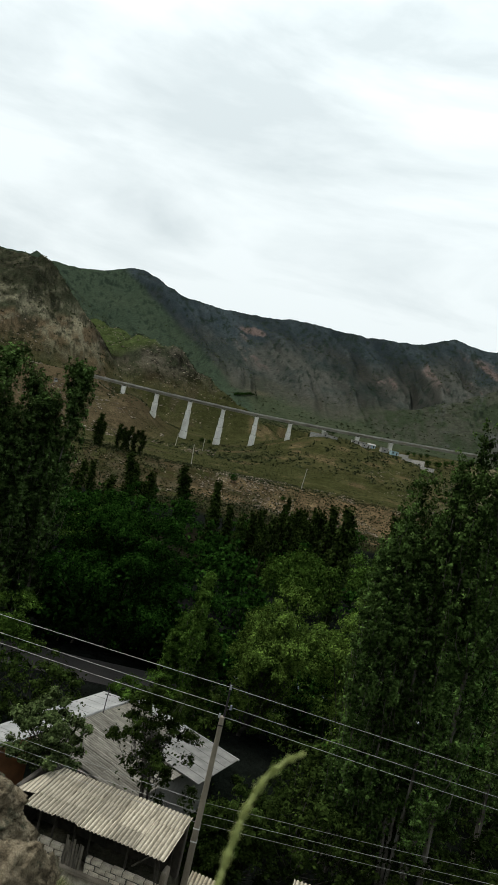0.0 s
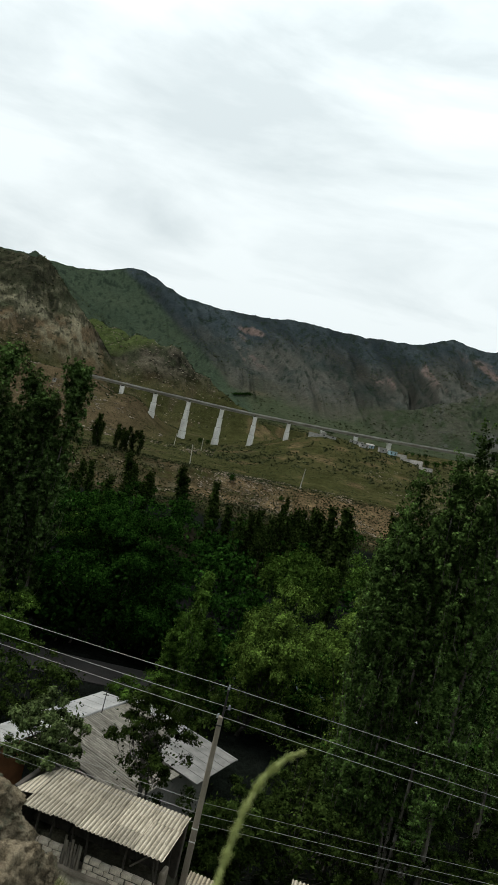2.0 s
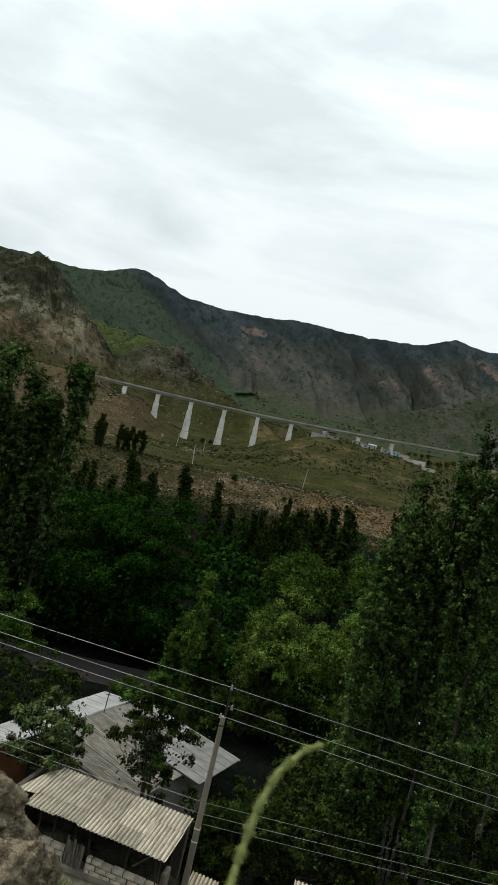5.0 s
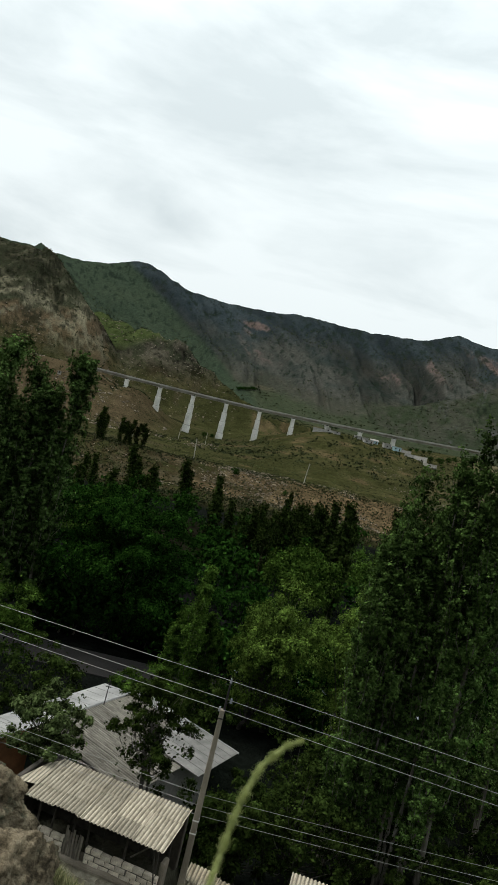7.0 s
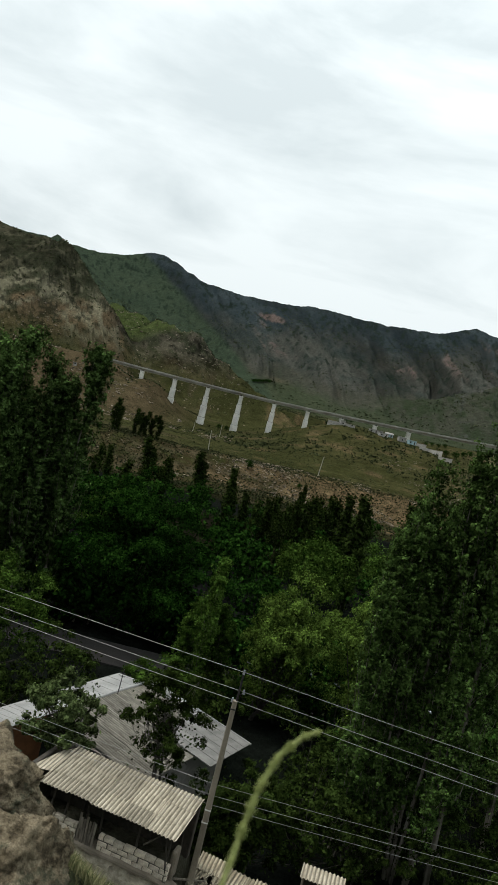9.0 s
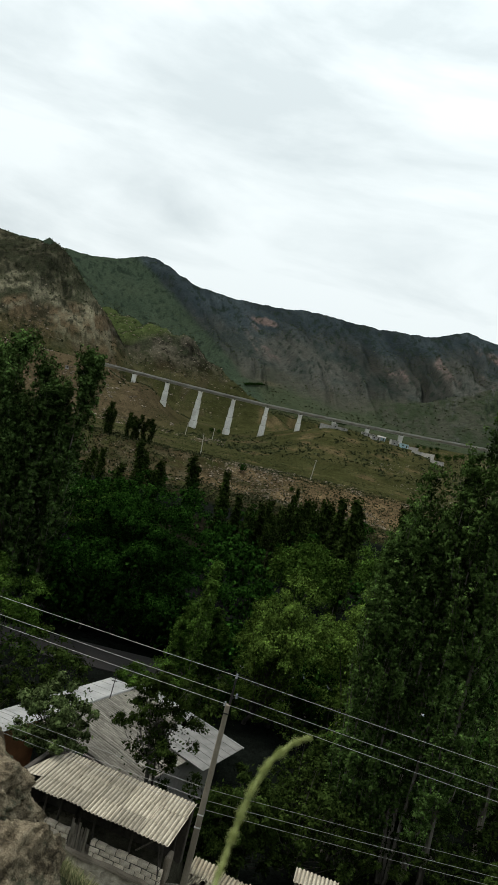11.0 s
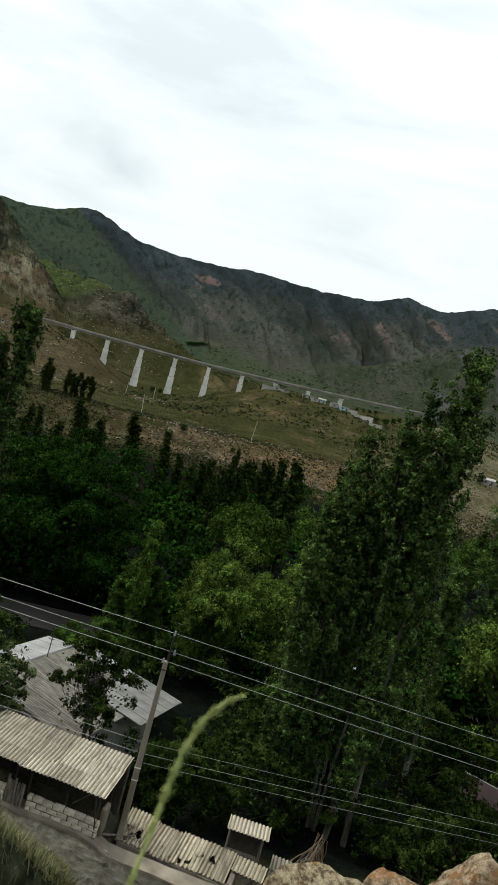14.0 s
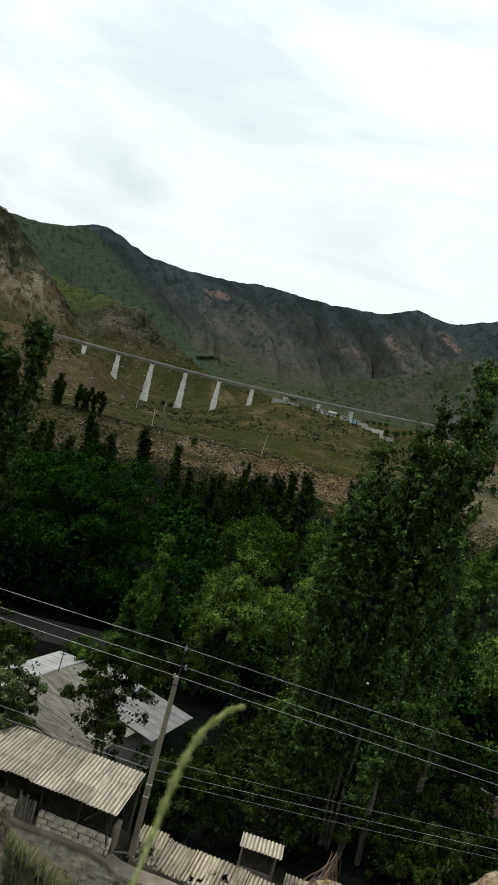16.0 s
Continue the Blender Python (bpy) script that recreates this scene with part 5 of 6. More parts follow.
def lane_wall():
    """The mud-capped retaining wall between the lane and the sheds."""
    ob = empty("retaining_wall", Matrix(), "old stone retaining wall with a smooth mud cap", "wall", kind="structure")
    rng = random.Random(31)
    ang = -math.atan(0.27)
    turn = Matrix.Rotation(ang, 4, "Z")
    n = 40
    xs = [-9 + 22.0 * i / n for i in range(n + 1)]
    v, f = [], []
    for x in xs:
        top = 0.02 if x < 0.2 else (-0.33 if x > 0.8 else 0.02 - 0.35 * (x - 0.2) / 0.6)
        top += rng.uniform(-0.02, 0.02)
        y = WALL_Y(x)
        w = 0.62 + rng.uniform(-0.03, 0.03)
        for dy, dz in ((0, -2.8), (0, -0.10), (-0.05, -0.09), (-0.05, -0.02), (0.05, 0.0), (w - 0.05, 0.0), (w, -0.05), (w, -2.8)):
            v.append((x, y - 0.15 + dy, top + dz if dz > -2 else top + dz))
    for i in range(n):
        for k in range(8):
            f.append((i * 8 + k, i * 8 + (k + 1) % 8, (i + 1) * 8 + (k + 1) % 8, (i + 1) * 8 + k)[::-1])
    f += [tuple(range(8)), tuple(reversed(range(n * 8, n * 8 + 8)))]
    mesh_object("wall_body", v, f, M_STONEWALL, ob, "mud-plastered wall with a rounded cap")
    # rough blocks of the face, proud of the bed between them
    kinds = []
    for k in range(4):
        bm = boxed(0, 0, 0, 1.0, 0.10, 0.40, None, 0.0)
        bmesh.ops.subdivide_edges(bm, edges=bm.edges[:], cuts=1, use_grid_fill=True)
        for vt in bm.verts:
            corner = abs(vt.co.x) > 0.4 and abs(vt.co.z) > 0.15
            vt.co.x += rng.uniform(-0.07, 0.07) - (0.09 * math.copysign(1, vt.co.x) if corner else 0)
            vt.co.z += rng.uniform(-0.045, 0.045) - (0.05 * math.copysign(1, vt.co.z) if corner else 0)
            vt.co.y += rng.uniform(-0.012, 0.012) + (0.03 if vt.co.y < 0 and (abs(vt.co.x) > 0.3 or abs(vt.co.z) > 0.12) else 0)
        kinds.append(part("stone", bm, M_STONEWALL, ob))
        kinds[-1].matrix_basis = Matrix.Translation((-7.6 - 0.55 * k, WALL_Y(-7.6 - 0.55 * k) - 0.13, -0.4)) @ turn @ Matrix.Diagonal((0.5, 1, 1, 1))
    for row, deep in enumerate((0.30, 0.66, 1.06, 1.42)):
        x = -7.0 + 0.3 * row
        while x < 7.5:
            wide = rng.choice((0.28, 0.45, 0.6, 0.9, 1.3)) * rng.uniform(0.85, 1.15)
            top = 0.02 if x < 0.2 else (-0.33 if x > 0.8 else 0.02 - 0.35 * (x - 0.2) / 0.6)
            m = Matrix.Translation((x + wide / 2, WALL_Y(x + wide / 2) - 0.13, top - deep + rng.uniform(-0.07, 0.07))) @ turn @ Matrix.Rotation(radians(rng.uniform(-7, 7)), 4, "Y") @ Matrix.Diagonal((wide * rng.uniform(1.0, 1.12), rng.uniform(0.7, 1.3), rng.uniform(0.8, 1.12), 1))
            again(rng.choice(kinds), m, ob)
            x += wide
    cap_v, cap_f = [], []
    for i, x in enumerate(xs):
        y, top = WALL_Y(x) - 0.15, v[i * 8 + 4][2]
        for dy, dz in ((-0.09, -0.07), (-0.07, 0.02), (0.1, 0.045), (0.5, 0.045), (0.66, 0.0), (0.66, -0.07)):
            cap_v.append((x, y + dy + rng.uniform(-0.015, 0.015), top + dz + rng.uniform(-0.01, 0.01)))
    for i in range(n):
        for k in range(6):
            cap_f.append((i * 6 + k, i * 6 + (k + 1) % 6, (i + 1) * 6 + (k + 1) % 6, (i + 1) * 6 + k)[::-1])
    mesh_object("mud_cap", cap_v, cap_f, M_MUD, ob, "smooth tan mud cap")
    return ob


lane_wall()


# ---- the house with the old gabled roof ----
def house():
    ob = empty("house", Matrix(), "farmhouse with patched grey corrugated and weathered tin roof", "house")
    rng = random.Random(41)
    p0, u = Vector((-3.59, 28.39, 0.97)), Vector((0.479, 0.878, 0)).normalized()
    v = Vector((0.864, -0.471, -0.115)).normalized()
    # fall line v; sheets run with it, eave at the far end of v
    def frame_at(a, b):
        m = Matrix((u, -v, u.cross(-v))).transposed().to_4x4()
        m.translation = p0 + u * a + v * b
        return m
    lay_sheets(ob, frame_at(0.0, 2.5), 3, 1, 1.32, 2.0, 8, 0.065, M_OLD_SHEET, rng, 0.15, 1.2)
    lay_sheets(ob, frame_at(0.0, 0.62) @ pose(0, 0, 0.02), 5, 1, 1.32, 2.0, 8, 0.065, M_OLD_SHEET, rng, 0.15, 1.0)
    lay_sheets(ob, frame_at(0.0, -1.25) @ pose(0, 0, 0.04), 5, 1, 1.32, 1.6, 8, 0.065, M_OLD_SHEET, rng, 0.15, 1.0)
    def seams(sheet, wide, long, gap, lift, mat):
        first = None
        for k in range(int(wide / gap) + 1):
            spot = Matrix.Translation((min(0.02 + gap * k, wide - 0.02), long / 2, lift))
            first_new = first is None
            o = part("seam", boxed(0, 0, 0, 0.03, long, 0.016), mat, sheet) if first_new else again(first, spot, sheet)
            o.matrix_basis = spot
            first = first or o
    # bright tin on the far half, with raised seams
    def slab(name, a0, a1, b0, b1, lift, mat, label=""):
        bm = bmesh.new()
        m = frame_at(a0, b1)
        box(bm, (a1 - a0) / 2, (b1 - b0) / 2, lift, a1 - a0, b1 - b0, 0.02)
        o = part(name, bm, mat, ob, label)
        o.matrix_basis = m
        seams(o, a1 - a0, b1 - b0, 0.6, lift + 0.02, mat)
        return o
    slab("tin_sheet", 3.7, 7.3, 0.45, 3.43, 0.085, M_OLDTIN, "weathered grey standing-seam tin sheet")
    slab("tin_sheet", 6.5, 7.28, -2.65, 0.5, 0.10, M_TIN)
    rod("ridge_cap", p0 + u * 0 + v * -2.8 + Vector((0, 0, 0.07)), p0 + u * 7.25 + v * -2.8 + Vector((0, 0, 0.07)), 0.07, 0.07, M_TIN, ob)
    rod("verge_trim", p0 + u * 7.32 + v * -0.5 + Vector((0, 0, 0.06)), p0 + u * 7.36 + v * 3.45 + Vector((0, 0, 0.06)), 0.05, 0.05, M_TIN, ob, "bright verge flashing")
    rod("verge_board", p0 + u * -0.04 + v * -2.75 + Vector((0, 0, -0.06)), p0 + u * -0.04 + v * 2.5 + Vector((0, 0, -0.06)), 0.05, 0.05, M_WOOD, ob)
    # the far slope and the long low wing under white tin
    w = Vector((-0.864, 0.471, -0.10)).normalized()
    def wing(name, a0, a1, b0, b1, label=""):
        m = Matrix((u, w, u.cross(w))).transposed().to_4x4()
        m.translation = p0 + v * -2.8 + u * a0 + w * b0 + Vector((0, 0, 0.03))
        bm = bmesh.new()
        box(bm, (a1 - a0) / 2, (b1 - b0) / 2, 0, a1 - a0, b1 - b0, 0.025)
        o = part(name, bm, M_TIN, ob, label)
        o.matrix_basis = m
        seams(o, a1 - a0, b1 - b0, 0.7, 0.02, M_TIN)
    wing("tin_sheet", -4.8, 6.6, 0.02, 1.8, "white tin of the low wing")
    # walls
    turn = Matrix.Rotation(math.atan2(u.y, u.x), 4, "Z")
    g = -2.4
    def wall(name, a0, a1, b0, b1, top, mat, label=""):
        hv = Vector((v.x, v.y, 0)).normalized()
        c = p0 + u * (a0 + a1) / 2 + hv * (b0 + b1) / 2
        part(name, boxed(c.x, c.y, (top + g) / 2, a1 - a0, b1 - b0, top - g, turn, 0.02), mat, ob, label)
    wall("wall", 0.3, 7.0, -2.6, 2.2, 0.55, M_WHITEHOUSE, "limewashed house wall")
    wall("wall", -4.6, 0.25, -4.5, -3.15, 1.05, M_ORANGE, "orange-brown wall of the wing")
    # aerial mast on the ridge
    base = p0 + u * 4.2 + v * -2.65
    mast = rod("aerial_mast", base, base + Vector((0.04, 0, 1.3)), 0.025, 0.02, M_IRON, ob)
    for z in (0.95, 1.1):
        rod("crossbar", base + Vector((-0.12, 0.0, z)), base + Vector((0.16, 0.0, z)), 0.018, 0.018, M_IRON, mast)
    return ob


house()


# ---- power pole and wires ----
def power_pole(x, y, z):
    ob = empty("power_pole", pose(x, y, z), "weathered power pole with iron top and white insulators", "utility pole", "poles of the power line")
    bm = bmesh.new()
    r = bmesh.ops.create_cone(bm, cap_ends=True, segments=4, radius1=0.165, radius2=0.115, depth=6.6, matrix=Matrix.Translation((0, 0, 2.95)) @ Matrix.Rotation(radians(40), 4, "Z"))
    bmesh.ops.bevel(bm, geom=list(bm.edges), offset=0.02, segments=1, affect="EDGES")
    part("shaft", bm, M_POLE, ob)
    rod("iron_top", (0.05, 0, 5.8), (0.06, 0, 7.25), 0.045, 0.035, M_IRON, ob, "dark iron extension")
    for k, (dx, dz) in enumerate(((0.06, 7.22), (0.22, 6.55), (-0.1, 6.2))):
        pin = rod("insulator_pin", (0.05, 0, dz - 0.08), (dx, 0, dz), 0.016, 0.016, M_IRON, ob)
        bm = bmesh.new()
        bmesh.ops.create_cone(bm, cap_ends=True, segments=10, radius1=0.055, radius2=0.03, depth=0.11, matrix=Matrix.Translation((dx, 0, dz + 0.03)))
        bmesh.ops.create_cone(bm, cap_ends=True, segments=10, radius1=0.035, radius2=0.035, depth=0.05, matrix=Matrix.Translation((dx, 0, dz + 0.1)))
        part("insulator", bm, M_GLASS, pin)
    for z in (1.9, 2.35, 5.95):
        part("band", boxed(0, 0, z, 0.235 - 0.008 * z, 0.235 - 0.008 * z, 0.05, Matrix.Rotation(radians(-5), 4, "Z"), 0.005), M_IRON if z > 5 else M_CONCRETE, ob)
    return ob


POLE = Vector((1.22, 23.78, -0.05))
first_pole = power_pole(*POLE)
LEFT_POLE, RIGHT_POLE = Vector((-37.5, 34.5, at_ground(-37.5, 34.5))), Vector((42.0, 14.6, 0.0))
RIGHT_POLE.z = at_ground(42.0, 14.6)
for p in (LEFT_POLE, RIGHT_POLE):
    copy_thing(first_pole, pose(*p))


def wire(pts, sag, r, label, group):
    """A wire hung from point to point."""
    v, f, line = [], [], []
    for a, b in zip(pts, pts[1:]):
        a, b = Vector(a), Vector(b)
        for k in range(24 if not line else 25):
            t = k / 24
            if line and k == 0:
                continue
            line.append(a.lerp(b, t) - Vector((0, 0, 4 * sag * t * (1 - t))))
        if b != Vector(pts[-1]) and line[-1] != b:
            line.append(b)
    tube(v, f, line, [r] * len(line), 5)
    return tagged(mesh_object("overhead_wire", v, f, M_WIRE), label, "wire", group)


for dx, dz in ((0.06, 7.27), (0.22, 6.6), (-0.1, 6.25)):
    wire([(LEFT_POLE.x, LEFT_POLE.y, POLE.z + dz + 0.2), (POLE.x + dx, POLE.y, POLE.z + dz), (RIGHT_POLE.x, RIGHT_POLE.y, POLE.z + dz + 0.2)], 0.25, 0.009, "bare aluminium power wire on insulators", "upper power wires")
for dz in (3.15, 2.75, 2.42):
    wire([(-34.0, 33.0, dz + 0.2), (POLE.x, POLE.y + 0.17, POLE.z + dz), (44.0, 26.0, dz - 0.75)], 0.3, 0.0075, "thin sagging telephone wire behind the sheds", "lower wires")


# ---- rocks by the spectator ----
def boulder(name, x, y, z, sx, sy, sz, seed, material, label, turn=0.0, detail=5, rough=0.3, tilt=0.0, boxy=0.8):
    bm = bmesh.new()
    bmesh.ops.create_icosphere(bm, subdivisions=detail, radius=1.0)
    off = Vector((seed * 3.7, seed * 1.3, seed * 2.1))
    cuts = [(Vector((math.sin(seed * 5 + k * 2.4), math.cos(seed * 3 + k * 1.7), math.sin(seed + k * 3.1))).normalized(), 0.62 + 0.08 * (k % 5)) for k in range(16 if rough > 0.1 else 6)]
    for vt in bm.verts:
        p = Vector([math.copysign(abs(c) ** boxy, c) for c in vt.co])
        for nrm, d in cuts:
            over = p.dot(nrm) - d
            if over > 0:
                p -= nrm * over * 0.9
        ledges = abs(noise.noise(Vector((p.x * 1.5, p.y * 1.5, p.z * 5)) + off))
        p *= 1 + rough * (0.5 * noise.fractal(p * 1.8 + off, 0.9, 2.1, 4) + 0.25 * ledges) - 0.22 * rough * max(0.0, 0.18 - abs(noise.noise(p * 2.6 + off))) / 0.18 + 0.2 * rough * noise.noise(p * 7 + off) + 0.14 * rough * noise.noise(p * 17 + off) + 0.08 * rough * noise.noise(p * 38 + off)
        vt.co = Vector((p.x * sx, p.y * sy, p.z * sz))
    ob = part(name, bm, material, None, "", True)
    ob.matrix_basis = pose(x, y, z, 0, tilt, turn)
    return tagged(ob, label, "rock")


boulder("boulder", -0.86, 2.80, 13.81, 0.46, 0.36, 0.22, 1, M_ROCK, "tall tan granite boulder with lichen on the slope", 0, 6, 0.5, 31, 0.6)
boulder("boulder", -0.48, 2.45, 13.79, 0.19, 0.22, 0.16, 2, M_ROCK, "low lichened granite boulder in the grass", 0, 5, 0.45, 25, 0.75)
boulder("boulder", 0.98, 1.99, 13.93, 0.25, 0.18, 0.27, 3, M_REDROCK, "rust-coloured rock on the ledge", 10, 5, 0.16, 0, 0.65)
boulder("boulder", 1.10, 1.89, 14.01, 0.25, 0.20, 0.375, 4, M_REDROCK, "rounded rust and cream rock on the ledge", 150, 5, 0.16, 0, 0.65)
boulder("boulder", 1.43, 1.79, 14.18, 0.23, 0.22, 0.44, 5, M_GREYROCK, "smooth grey boulder on the ledge", 40, 5, 0.06)
boulder("boulder", 0.40, 2.03, 13.765, 0.54, 0.24, 0.22, 6, M_LEDGE, "broad pale lichened rock along the ledge", 5, 5, 0.22, -5, 0.5)
boulder("boulder", 0.74, 2.02, 13.86, 0.36, 0.23, 0.28, 7, M_LEDGE, "cracked pale bedrock under the ledge stones", 15, 5, 0.2, -10, 0.5)


# ---- far village, poles and scrub ----
def far_house(x, y, wide, deep, high, turn, wall, label, roof=None, flat=False):
    """A small village house with plinth, door, windows and a low roof."""
    z = at_ground(x, y) - 0.6
    ob = empty("village_house", pose(x, y, z, 0, 0, turn), label, "house", "houses of the hamlet")
    part("wall", boxed(0, 0, (high + 0.6) / 2, wide, deep, high + 0.6, None, 0.05), wall, ob)
    bm = bmesh.new()
    if flat:
        box(bm, 0, 0, high + 0.68, wide + 0.5, deep + 0.5, 0.16, None, 0.03)
    else:
        vs = [bm.verts.new(c) for c in ((-wide / 2 - 0.3, -deep / 2 - 0.35, high + 0.55), (wide / 2 + 0.3, -deep / 2 - 0.35, high + 0.55), (wide / 2 + 0.3, deep / 2 + 0.35, high + 0.55),
                                        (-wide / 2 - 0.3, deep / 2 + 0.35, high + 0.55), (-wide / 2 - 0.3, 0, high + 1.75), (wide / 2 + 0.3, 0, high + 1.75))]
        for q in ((0, 1, 5, 4), (2, 3, 4, 5), (1, 2, 5), (3, 0, 4), (3, 2, 1, 0)):
            bm.faces.new([vs[k] for k in q])
    part("roof", bm, roof or M_FARROOF, ob)
    n = max(1, int(wide / 3))
    for k in range(n):
        cx = (k + 0.5) * wide / n - wide / 2
        if k == n // 2 and n > 1:
            part("door", boxed(cx, -deep / 2 - 0.03, 1.5, 0.9, 0.08, 1.9), M_DARKWOOD, ob)
        else:
            win = part("window", boxed(cx, -deep / 2 - 0.03, 1.95, 1.0, 0.08, 1.0), M_WINDOW, ob)
            part("frame", boxed(cx, -deep / 2 - 0.06, 2.5, 1.2, 0.1, 0.12), M_WHITEHOUSE, win)
    return ob


def yard_wall(x, y, x2, y2, high, mat, label):
    z = min(at_ground(x, y), at_ground(x2, y2)) - 0.5
    long = math.hypot(x2 - x, y2 - y)
    ob = empty("yard_wall", pose((x + x2) / 2, (y + y2) / 2, z, 0, 0, math.degrees(math.atan2(y2 - y, x2 - x))), label, "wall", "walls of the hamlet")
    rise = abs(at_ground(x, y) - at_ground(x2, y2))
    part("wall_panel", boxed(0, 0, (high + rise + 0.5) / 2, long, 0.4, high + rise + 0.5, None, 0.05), mat, ob)
    part("coping", boxed(0, 0, high + rise + 0.56, long + 0.1, 0.55, 0.12), M_FARROOF, ob)
    return ob


yard_wall(45.5, 550, 56, 549, 1.9, M_WHITEHOUSE, "long whitewashed yard wall near the viaduct")
yard_wall(58, 546, 66, 545, 1.5, M_WHITEHOUSE, "short whitewashed yard wall near a pier")
far_house(57.5, 552, 3.4, 3.4, 3.6, 4, M_WHITEHOUSE, "narrow white house by the viaduct pier", flat=True)
far_house(63.5, 541, 5.0, 4.0, 1.6, 2, M_WHITEHOUSE, "low pale outbuilding on the grassy knoll", flat=True)
far_house(84, 549, 11, 5, 2.4, -3, M_WHITEHOUSE, "long white house with a pale flat roof", flat=True)
far_house(87, 530, 7, 5, 2.4, 5, M_FARROOF, "grey ruined house without plaster", flat=True)
far_house(101.5, 531, 5.5, 5, 3.4, 6, M_WHITEHOUSE, "white two-room house at the hamlet edge", flat=True)
far_house(109, 529, 6, 5, 2.8, 6, M_BLUEHOUSE, "faded blue house at the hamlet edge", flat=True)
far_house(94, 546, 6, 4, 2.2, 0, M_BLUEHOUSE, "small blue-grey house behind the ruin")
yard_wall(112, 527, 118, 519, 1.8, M_WHITEHOUSE, "white yard wall stepping down the knoll")
yard_wall(112, 512, 119, 507, 1.6, M_FARROOF, "grey yard wall on the knoll")
yard_wall(118, 509, 124, 492, 1.7, M_WHITEHOUSE, "white yard wall stepping down the knoll")
yard_wall(121, 488, 128, 478, 1.5, M_WHITEHOUSE, "white yard wall stepping down the knoll")
far_house(177, 398, 7, 5, 2.6, -12, M_WHITEHOUSE, "white-roofed farmhouse among orchard trees", M_WHITEHOUSE)
far_house(163, 330, 8, 5, 2.4, -20, M_FARROOF, "earth-walled farmhouse on the stony bank", M_WHITEHOUSE)
far_house(150, 312, 6, 4, 2.2, -20, M_FARROOF, "small shed on the stony bank", M_WHITEHOUSE, flat=True)
far_house(-154, 531, 2.6, 2.4, 2.2, 15, M_WHITEHOUSE, "tiny white hut on the bare red slope", flat=True)


def far_pole(x, y, high, lean):
    z = at_ground(x, y) - 0.3
    ob = empty("line_pole", pose(x, y, z, 0, lean, 0), "pale roadside line pole with a short crossarm", "utility pole", "line poles on the far bank")
    rod("shaft", (0, 0, 0), (0, 0, high), 0.2, 0.14, M_GIRDER, ob)
    rod("crossarm", (-0.8, 0, high - 0.4), (0.8, 0, high - 0.4), 0.06, 0.06, M_WOOD, ob)
    return ob


for x, y, h, lean in ((29.6, 337, 10.5, 4), (-54.8, 328, 9.5, 1), (-24.9, 338, 10.5, -4), (-48, 470, 9.5, 2), (-30, 480, 9, -1), (205, 452, 9.5, 0)):
    far_pole(x, y, h, lean)
# orchard trees round the hamlet and on the far bank
for x, y, s in ((128, 498, 0.6), (134, 494, 0.7), (141, 500, 0.65), (147, 506, 0.6), (122, 540, 0.4), (127, 541, 0.42), (132, 540, 0.4), (137, 541, 0.45), (170, 392, 0.75), (183, 392, 0.7), (160, 300, 0.8),
                (175, 310, 0.8), (145, 300, 0.8), (55, 562, 0.35), (46, 566, 0.3), (103, 946, 0.9), (109, 948, 0.8), (-37, 556, 0.55), (-31, 558, 0.5), (-3.5, 312, 0.55), (20, 305, 0.3)):
    more(rnd_a, x, y, x * 7, s, 0.85)
for k in range(11):
    more(rnd_a, -40 + 2.6 * k, 1150 + 3 * k, k * 40, 0.85, 0.7)


def scatter(n, seed, near, far, keep):
    rng = np.random.default_rng(seed)
    a, r = np.radians(rng.uniform(-24, 31, n)), np.sqrt(rng.uniform(near ** 2, far ** 2, n))
    x, y = r * np.sin(a), r * np.cos(a)
    ok = keep(x, y, rng)
    x, y = x[ok], y[ok]
    return x, y, height(x, y), rng


def shrubs(name, n, seed, near, far, size, keep, label, leaf, per=6):
    """Low scrub: a few ragged leaves to each tuft."""
    x, y, z, rng = scatter(n, seed, near, far, keep)
    s = size * rng.uniform(0.5, 1.5, len(x))
    c = np.repeat(np.stack([x, y, z + 0.25 * s], 1), per, 0) + rng.normal(size=(len(x) * per, 3)) * np.repeat(s, per)[:, None] * np.array([0.42, 0.42, 0.24])
    ob = leaf_mesh(name, c, size * 0.75, rng, leaf, None, 0.0, 0.8)
    return tagged(ob, label, "scrub", kind="stuff")


clump = lambda k, a, b: (lambda x, y, rng: rng.random(len(x)) < step(a, b, fractal(x * k, y * k, 4, 33)))
shrubs("bank_scrub", 17000, 1, 266, 560, 0.6, clump(0.05, 0.28, 0.55), "low dark scrub on the stony far bank", L_SHRUB, 4)
shrubs("scarp_scrub", 16000, 9, 215, 345, 0.75, clump(0.04, 0.25, 0.5), "thick dark thorn scrub between the stones of the scarp", L_SHRUB, 4)
shrubs("hill_scrub", 16000, 2, 420, 980, 1.7, clump(0.02, 0.35, 0.7), "dark scrub dotted over the rocky hillside", L_SHRUB)
shrubs("range_scrub", 16000, 3, 1000, 2880, 3.0, clump(0.004, 0.4, 0.7), "far scrub and small trees on the range", L_SHRUB, 6)


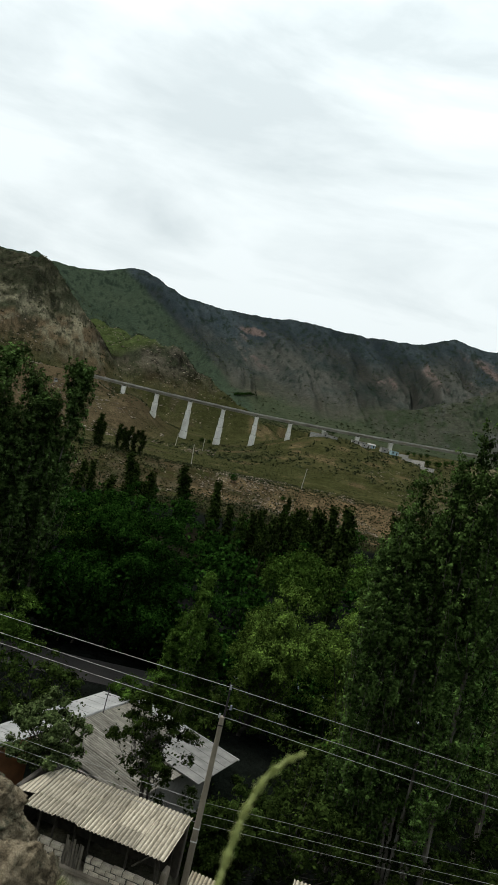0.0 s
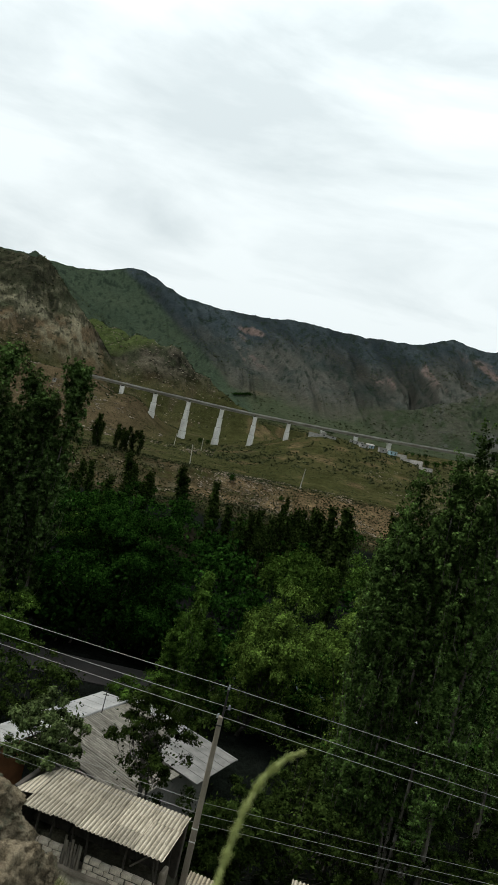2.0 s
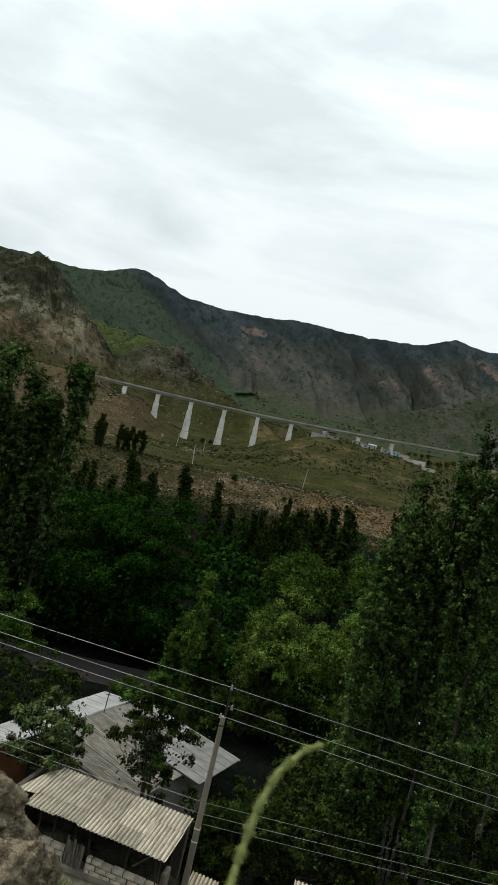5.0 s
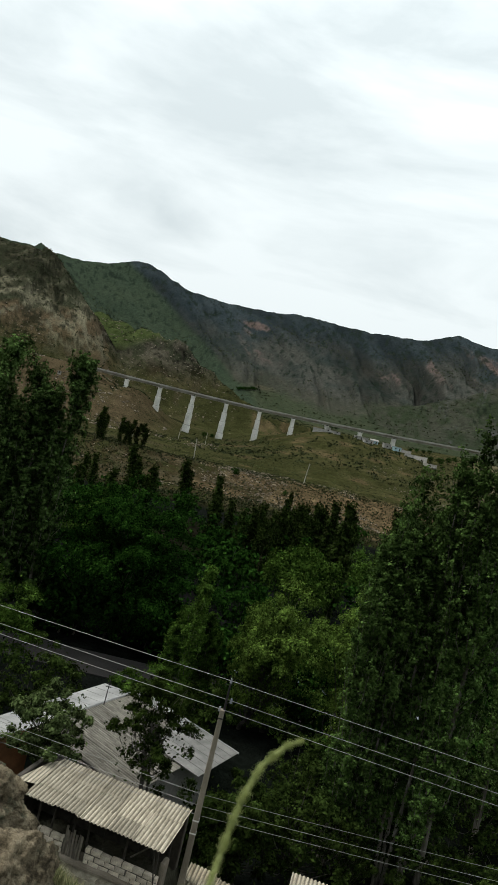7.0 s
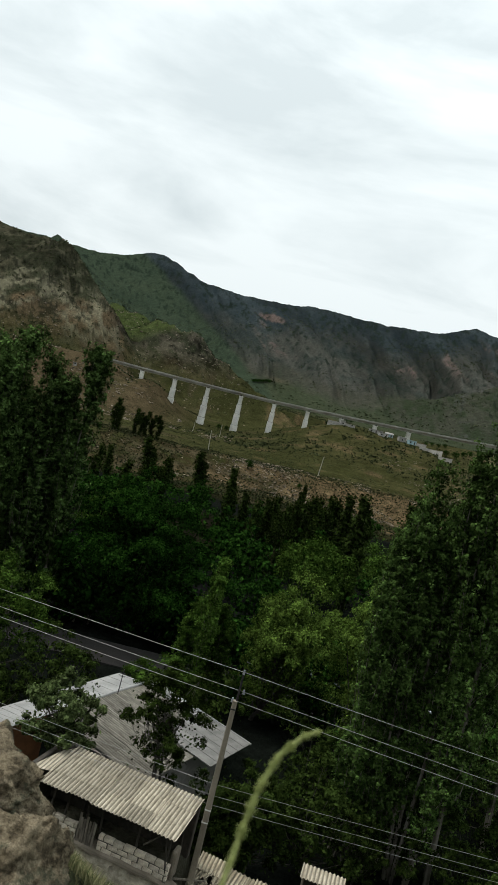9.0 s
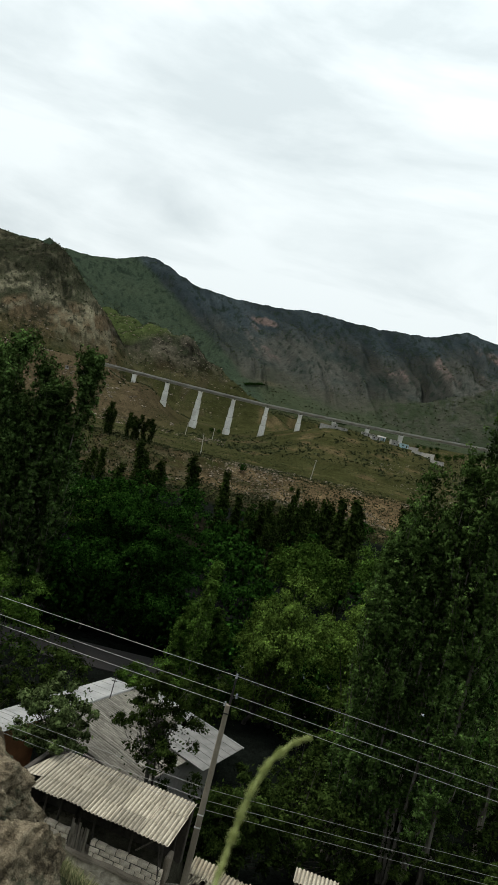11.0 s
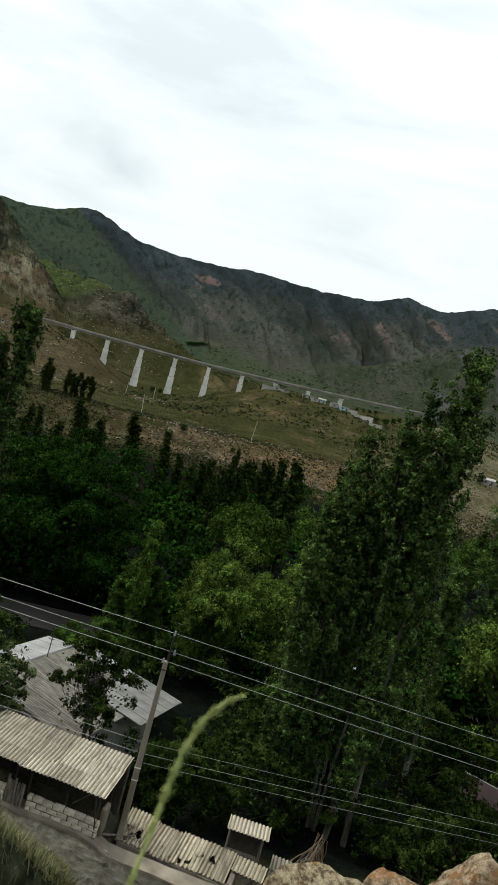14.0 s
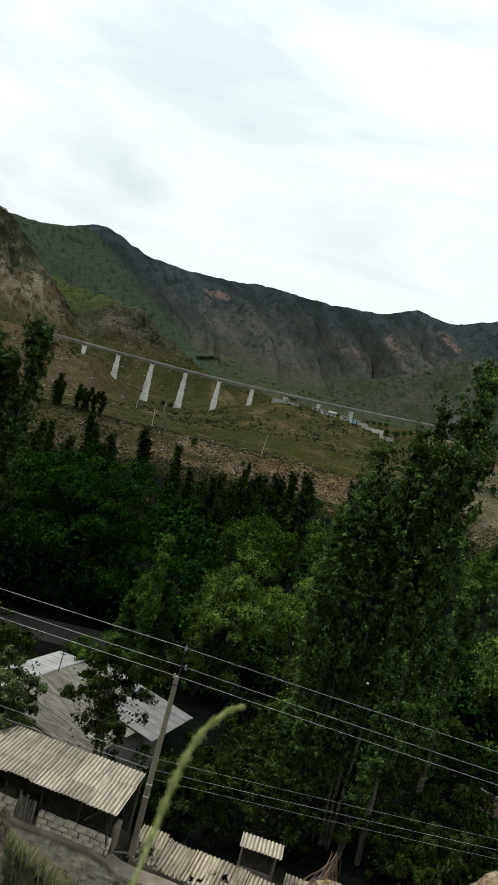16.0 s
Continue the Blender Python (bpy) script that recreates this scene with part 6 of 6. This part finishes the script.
def stones(name, n, seed, near, far, size, keep, label, material):
    """Loose stones, each a rough eight-faced block half sunk in the slope."""
    x, y, z, rng = scatter(n, seed, near, far, keep)
    k = len(x)
    s = size * rng.uniform(0.35, 1.0, k) ** 2 * 1.6
    corners = np.array([(1, 0, 0), (0, 1, 0), (-1, 0, 0), (0, -1, 0), (0, 0, 1), (0, 0, -1)], float)
    v = corners[None] * rng.uniform(0.5, 1.2, (k, 6, 1)) + rng.normal(size=(k, 6, 3)) * 0.22
    v = v * s[:, None, None] * np.array([1.0, 1.0, 0.6]) + np.stack([x, y, z + 0.1 * s], 1)[:, None]
    tri = np.array([(0, 1, 4), (1, 2, 4), (2, 3, 4), (3, 0, 4), (1, 0, 5), (2, 1, 5), (3, 2, 5), (0, 3, 5)])
    f = (tri[None] + 6 * np.arange(k)[:, None, None]).reshape(-1, 3)
    return tagged(mesh_object(name, v.reshape(-1, 3).tolist(), f.tolist(), material), label, "stones", kind="stuff")


stones("bank_stones", 16000, 5, 266, 350, 0.5, lambda x, y, rng: rng.random(len(x)) < step(0.42, 0.66, fractal(x * 0.06, y * 0.06, 4, 33)) * (0.1 + 0.9 * step(-45, 0, x)), "pale loose stones strewn over the scarp", M_SCREE)
stones("dry_bank_stones", 9000, 7, 290, 480, 0.5, lambda x, y, rng: (x > 70) & (rng.random(len(x)) < step(0.4, 0.62, fractal(x * 0.05, y * 0.05, 4, 37))), "pale stones and rubble on the dry bank", M_SCREE)
stones("hill_stones", 16000, 6, 430, 900, 1.0, lambda x, y, rng: (x < -20) & (rng.random(len(x)) < step(0.45, 0.65, fractal(x * 0.03, y * 0.03, 4, 50))), "outcrops and boulders on the rocky hill", M_SCREE)


# ---- the yard's small things ----
def woodpile():
    ob = empty("firewood_stack", pose(8.9, 26.4, at_ground(8.9, 26.4)), "stack of long brushwood poles leaning together", "firewood")
    rng = random.Random(3)
    for k in range(34):
        a = rng.uniform(0, 6.28)
        r = rng.uniform(0.35, 0.85)
        rod("stick", (math.cos(a) * r, math.sin(a) * r, 0), (rng.uniform(-0.2, 0.2) + 0.3, rng.uniform(-0.2, 0.2), rng.uniform(0.8, 1.7)), 0.03, 0.015, M_STRAW if k % 3 else M_WOOD, ob, sides=5, bends=3, wobble=0.05, seed=k)
    return ob


woodpile()


def red_shack():
    x, y = 19.5, 33.8
    ob = empty("shack", pose(x, y, at_ground(x, y) - 0.1, 0, 0, -40) @ Matrix.Diagonal((0.62, 0.62, 0.7, 1)), "small dark shack under a dull red roof", "shack")
    part("wall", boxed(0, 0, 1.1, 3.4, 2.6, 2.2, None, 0.03), M_DARKWOOD, ob)
    for s in (-1, 1):
        part("roof_slope", boxed(0, s * 0.85, 2.5, 3.9, 1.95, 0.06, Matrix.Rotation(radians(-24 * s), 4, "X")), M_REDROOF, ob)
    rod("ridge_cap", (-2, 0, 2.93), (2, 0, 2.93), 0.05, 0.05, M_TIN, ob, "pale ridge flashing")
    rod("verge", (1.97, -1.75, 2.1), (1.97, 0, 2.93), 0.04, 0.04, M_TIN, ob)
    return ob


red_shack()


# ---- grass by the spectator ----
def grass(name, n, seed, spots, tall, label, leaf):
    """Thin bent blades round the given spots (x, y, spread)."""
    rng = np.random.default_rng(seed)
    v, f = [], []
    spot = np.array(spots)[rng.integers(len(spots), size=n)]
    root = spot[:, :2] + rng.normal(size=(n, 2)) * spot[:, 2:]
    root = root[root[:, 1] > 1.6]
    for (x, y), z in zip(root.tolist(), (height(root[:, 0], root[:, 1]) - 0.02).tolist()):
        h, a = tall * rng.uniform(0.4, 1.2), rng.uniform(0, 6.28)
        w = 0.0018 + 0.002 * rng.random()
        dx, dy = math.cos(a), math.sin(a)
        b = rng.uniform(0.1, 0.7) * h
        i = len(v)
        v += [(x - dy * w, y + dx * w, z), (x + dy * w, y - dx * w, z), (x + dx * b * 0.35 + dy * w * 0.8, y + dy * b * 0.35 - dx * w * 0.8, z + h * 0.6),
              (x + dx * b * 0.35 - dy * w * 0.8, y + dy * b * 0.35 + dx * w * 0.8, z + h * 0.6), (x + dx * b, y + dy * b, z + h)]
        f += [(i, i + 1, i + 2, i + 3), (i + 3, i + 2, i + 4)]
    return tagged(mesh_object(name, v, f, leaf), label, "grass", kind="stuff")


grass("slope_grass", 10000, 4, [(-0.24, 3.0, 0.07), (-0.16, 3.0, 0.07), (-0.08, 2.98, 0.06), (-0.3, 2.95, 0.07), (-0.2, 2.9, 0.08), (-0.1, 2.88, 0.06), (-0.62, 2.62, 0.08), (-0.36, 2.9, 0.08), (-0.5, 2.36, 0.07), (-0.56, 2.45, 0.06), (-0.28, 2.4, 0.08), (-0.6, 2.5, 0.06), (-0.55, 2.28, 0.06), (-0.42, 2.3, 0.05)], 0.075, "bent green and straw grass on the slope", L_GRASS)
grass("ledge_grass", 900, 5, [(0.35, 1.95, 0.15), (0.0, 2.1, 0.15), (0.7, 2.1, 0.1)], 0.08, "short dry grass along the ledge", L_GRASS)


def foxtail():
    """One nodding grass head close to the eye."""
    ob = empty("foxtail_grass", Matrix(), "nodding pale green foxtail grass head", "grass")
    line = [Vector(p) for p in FOXTAIL]
    v, f = [], []
    tube(v, f, [Vector((-0.06, 0.42, 13.6)), Vector((-0.05, 0.43, 14.6))] + line, [0.0016] * (len(line) + 2), 6)
    mesh_object("stem", v, f, L_STALK, ob)
    rng = np.random.default_rng(8)
    v, f = [], []
    tube(v, f, line, [0.0010] + [0.0018] * (len(line) - 2) + [0.0010], 7)
    for k in range(2600):
        t = rng.random() * (len(line) - 1.001)
        i = int(t)
        p = line[i].lerp(line[i + 1], t - i)
        d = (line[i + 1] - line[i]).normalized()
        s = Vector(rng.normal(size=3))
        s = (s - d * s.dot(d)).normalized()
        fat = (0.0046 + 0.0014 * math.sin(9 * t) + 0.0006 * math.sin(23 * t)) * math.sin(math.pi * min(1.0, 0.18 + 0.78 * t / (len(line) - 1))) ** 0.5
        tip = p + s * fat + d * 0.003
        side = d.cross(s) * 0.0007
        b = len(v)
        v += [p - side, p + side, tip]
        f.append((b, b + 1, b + 2))
    mesh_object("seed_head", v, f, L_STALK, ob, "bristly pale seed head")
    return ob


FOXTAIL = [(0.036, 0.435, 15.165), (0.046, 0.465, 15.209), (0.050, 0.476, 15.228), (0.055, 0.486, 15.249), (0.064, 0.495, 15.269), (0.078, 0.500, 15.284), (0.088, 0.501, 15.290)]
foxtail()
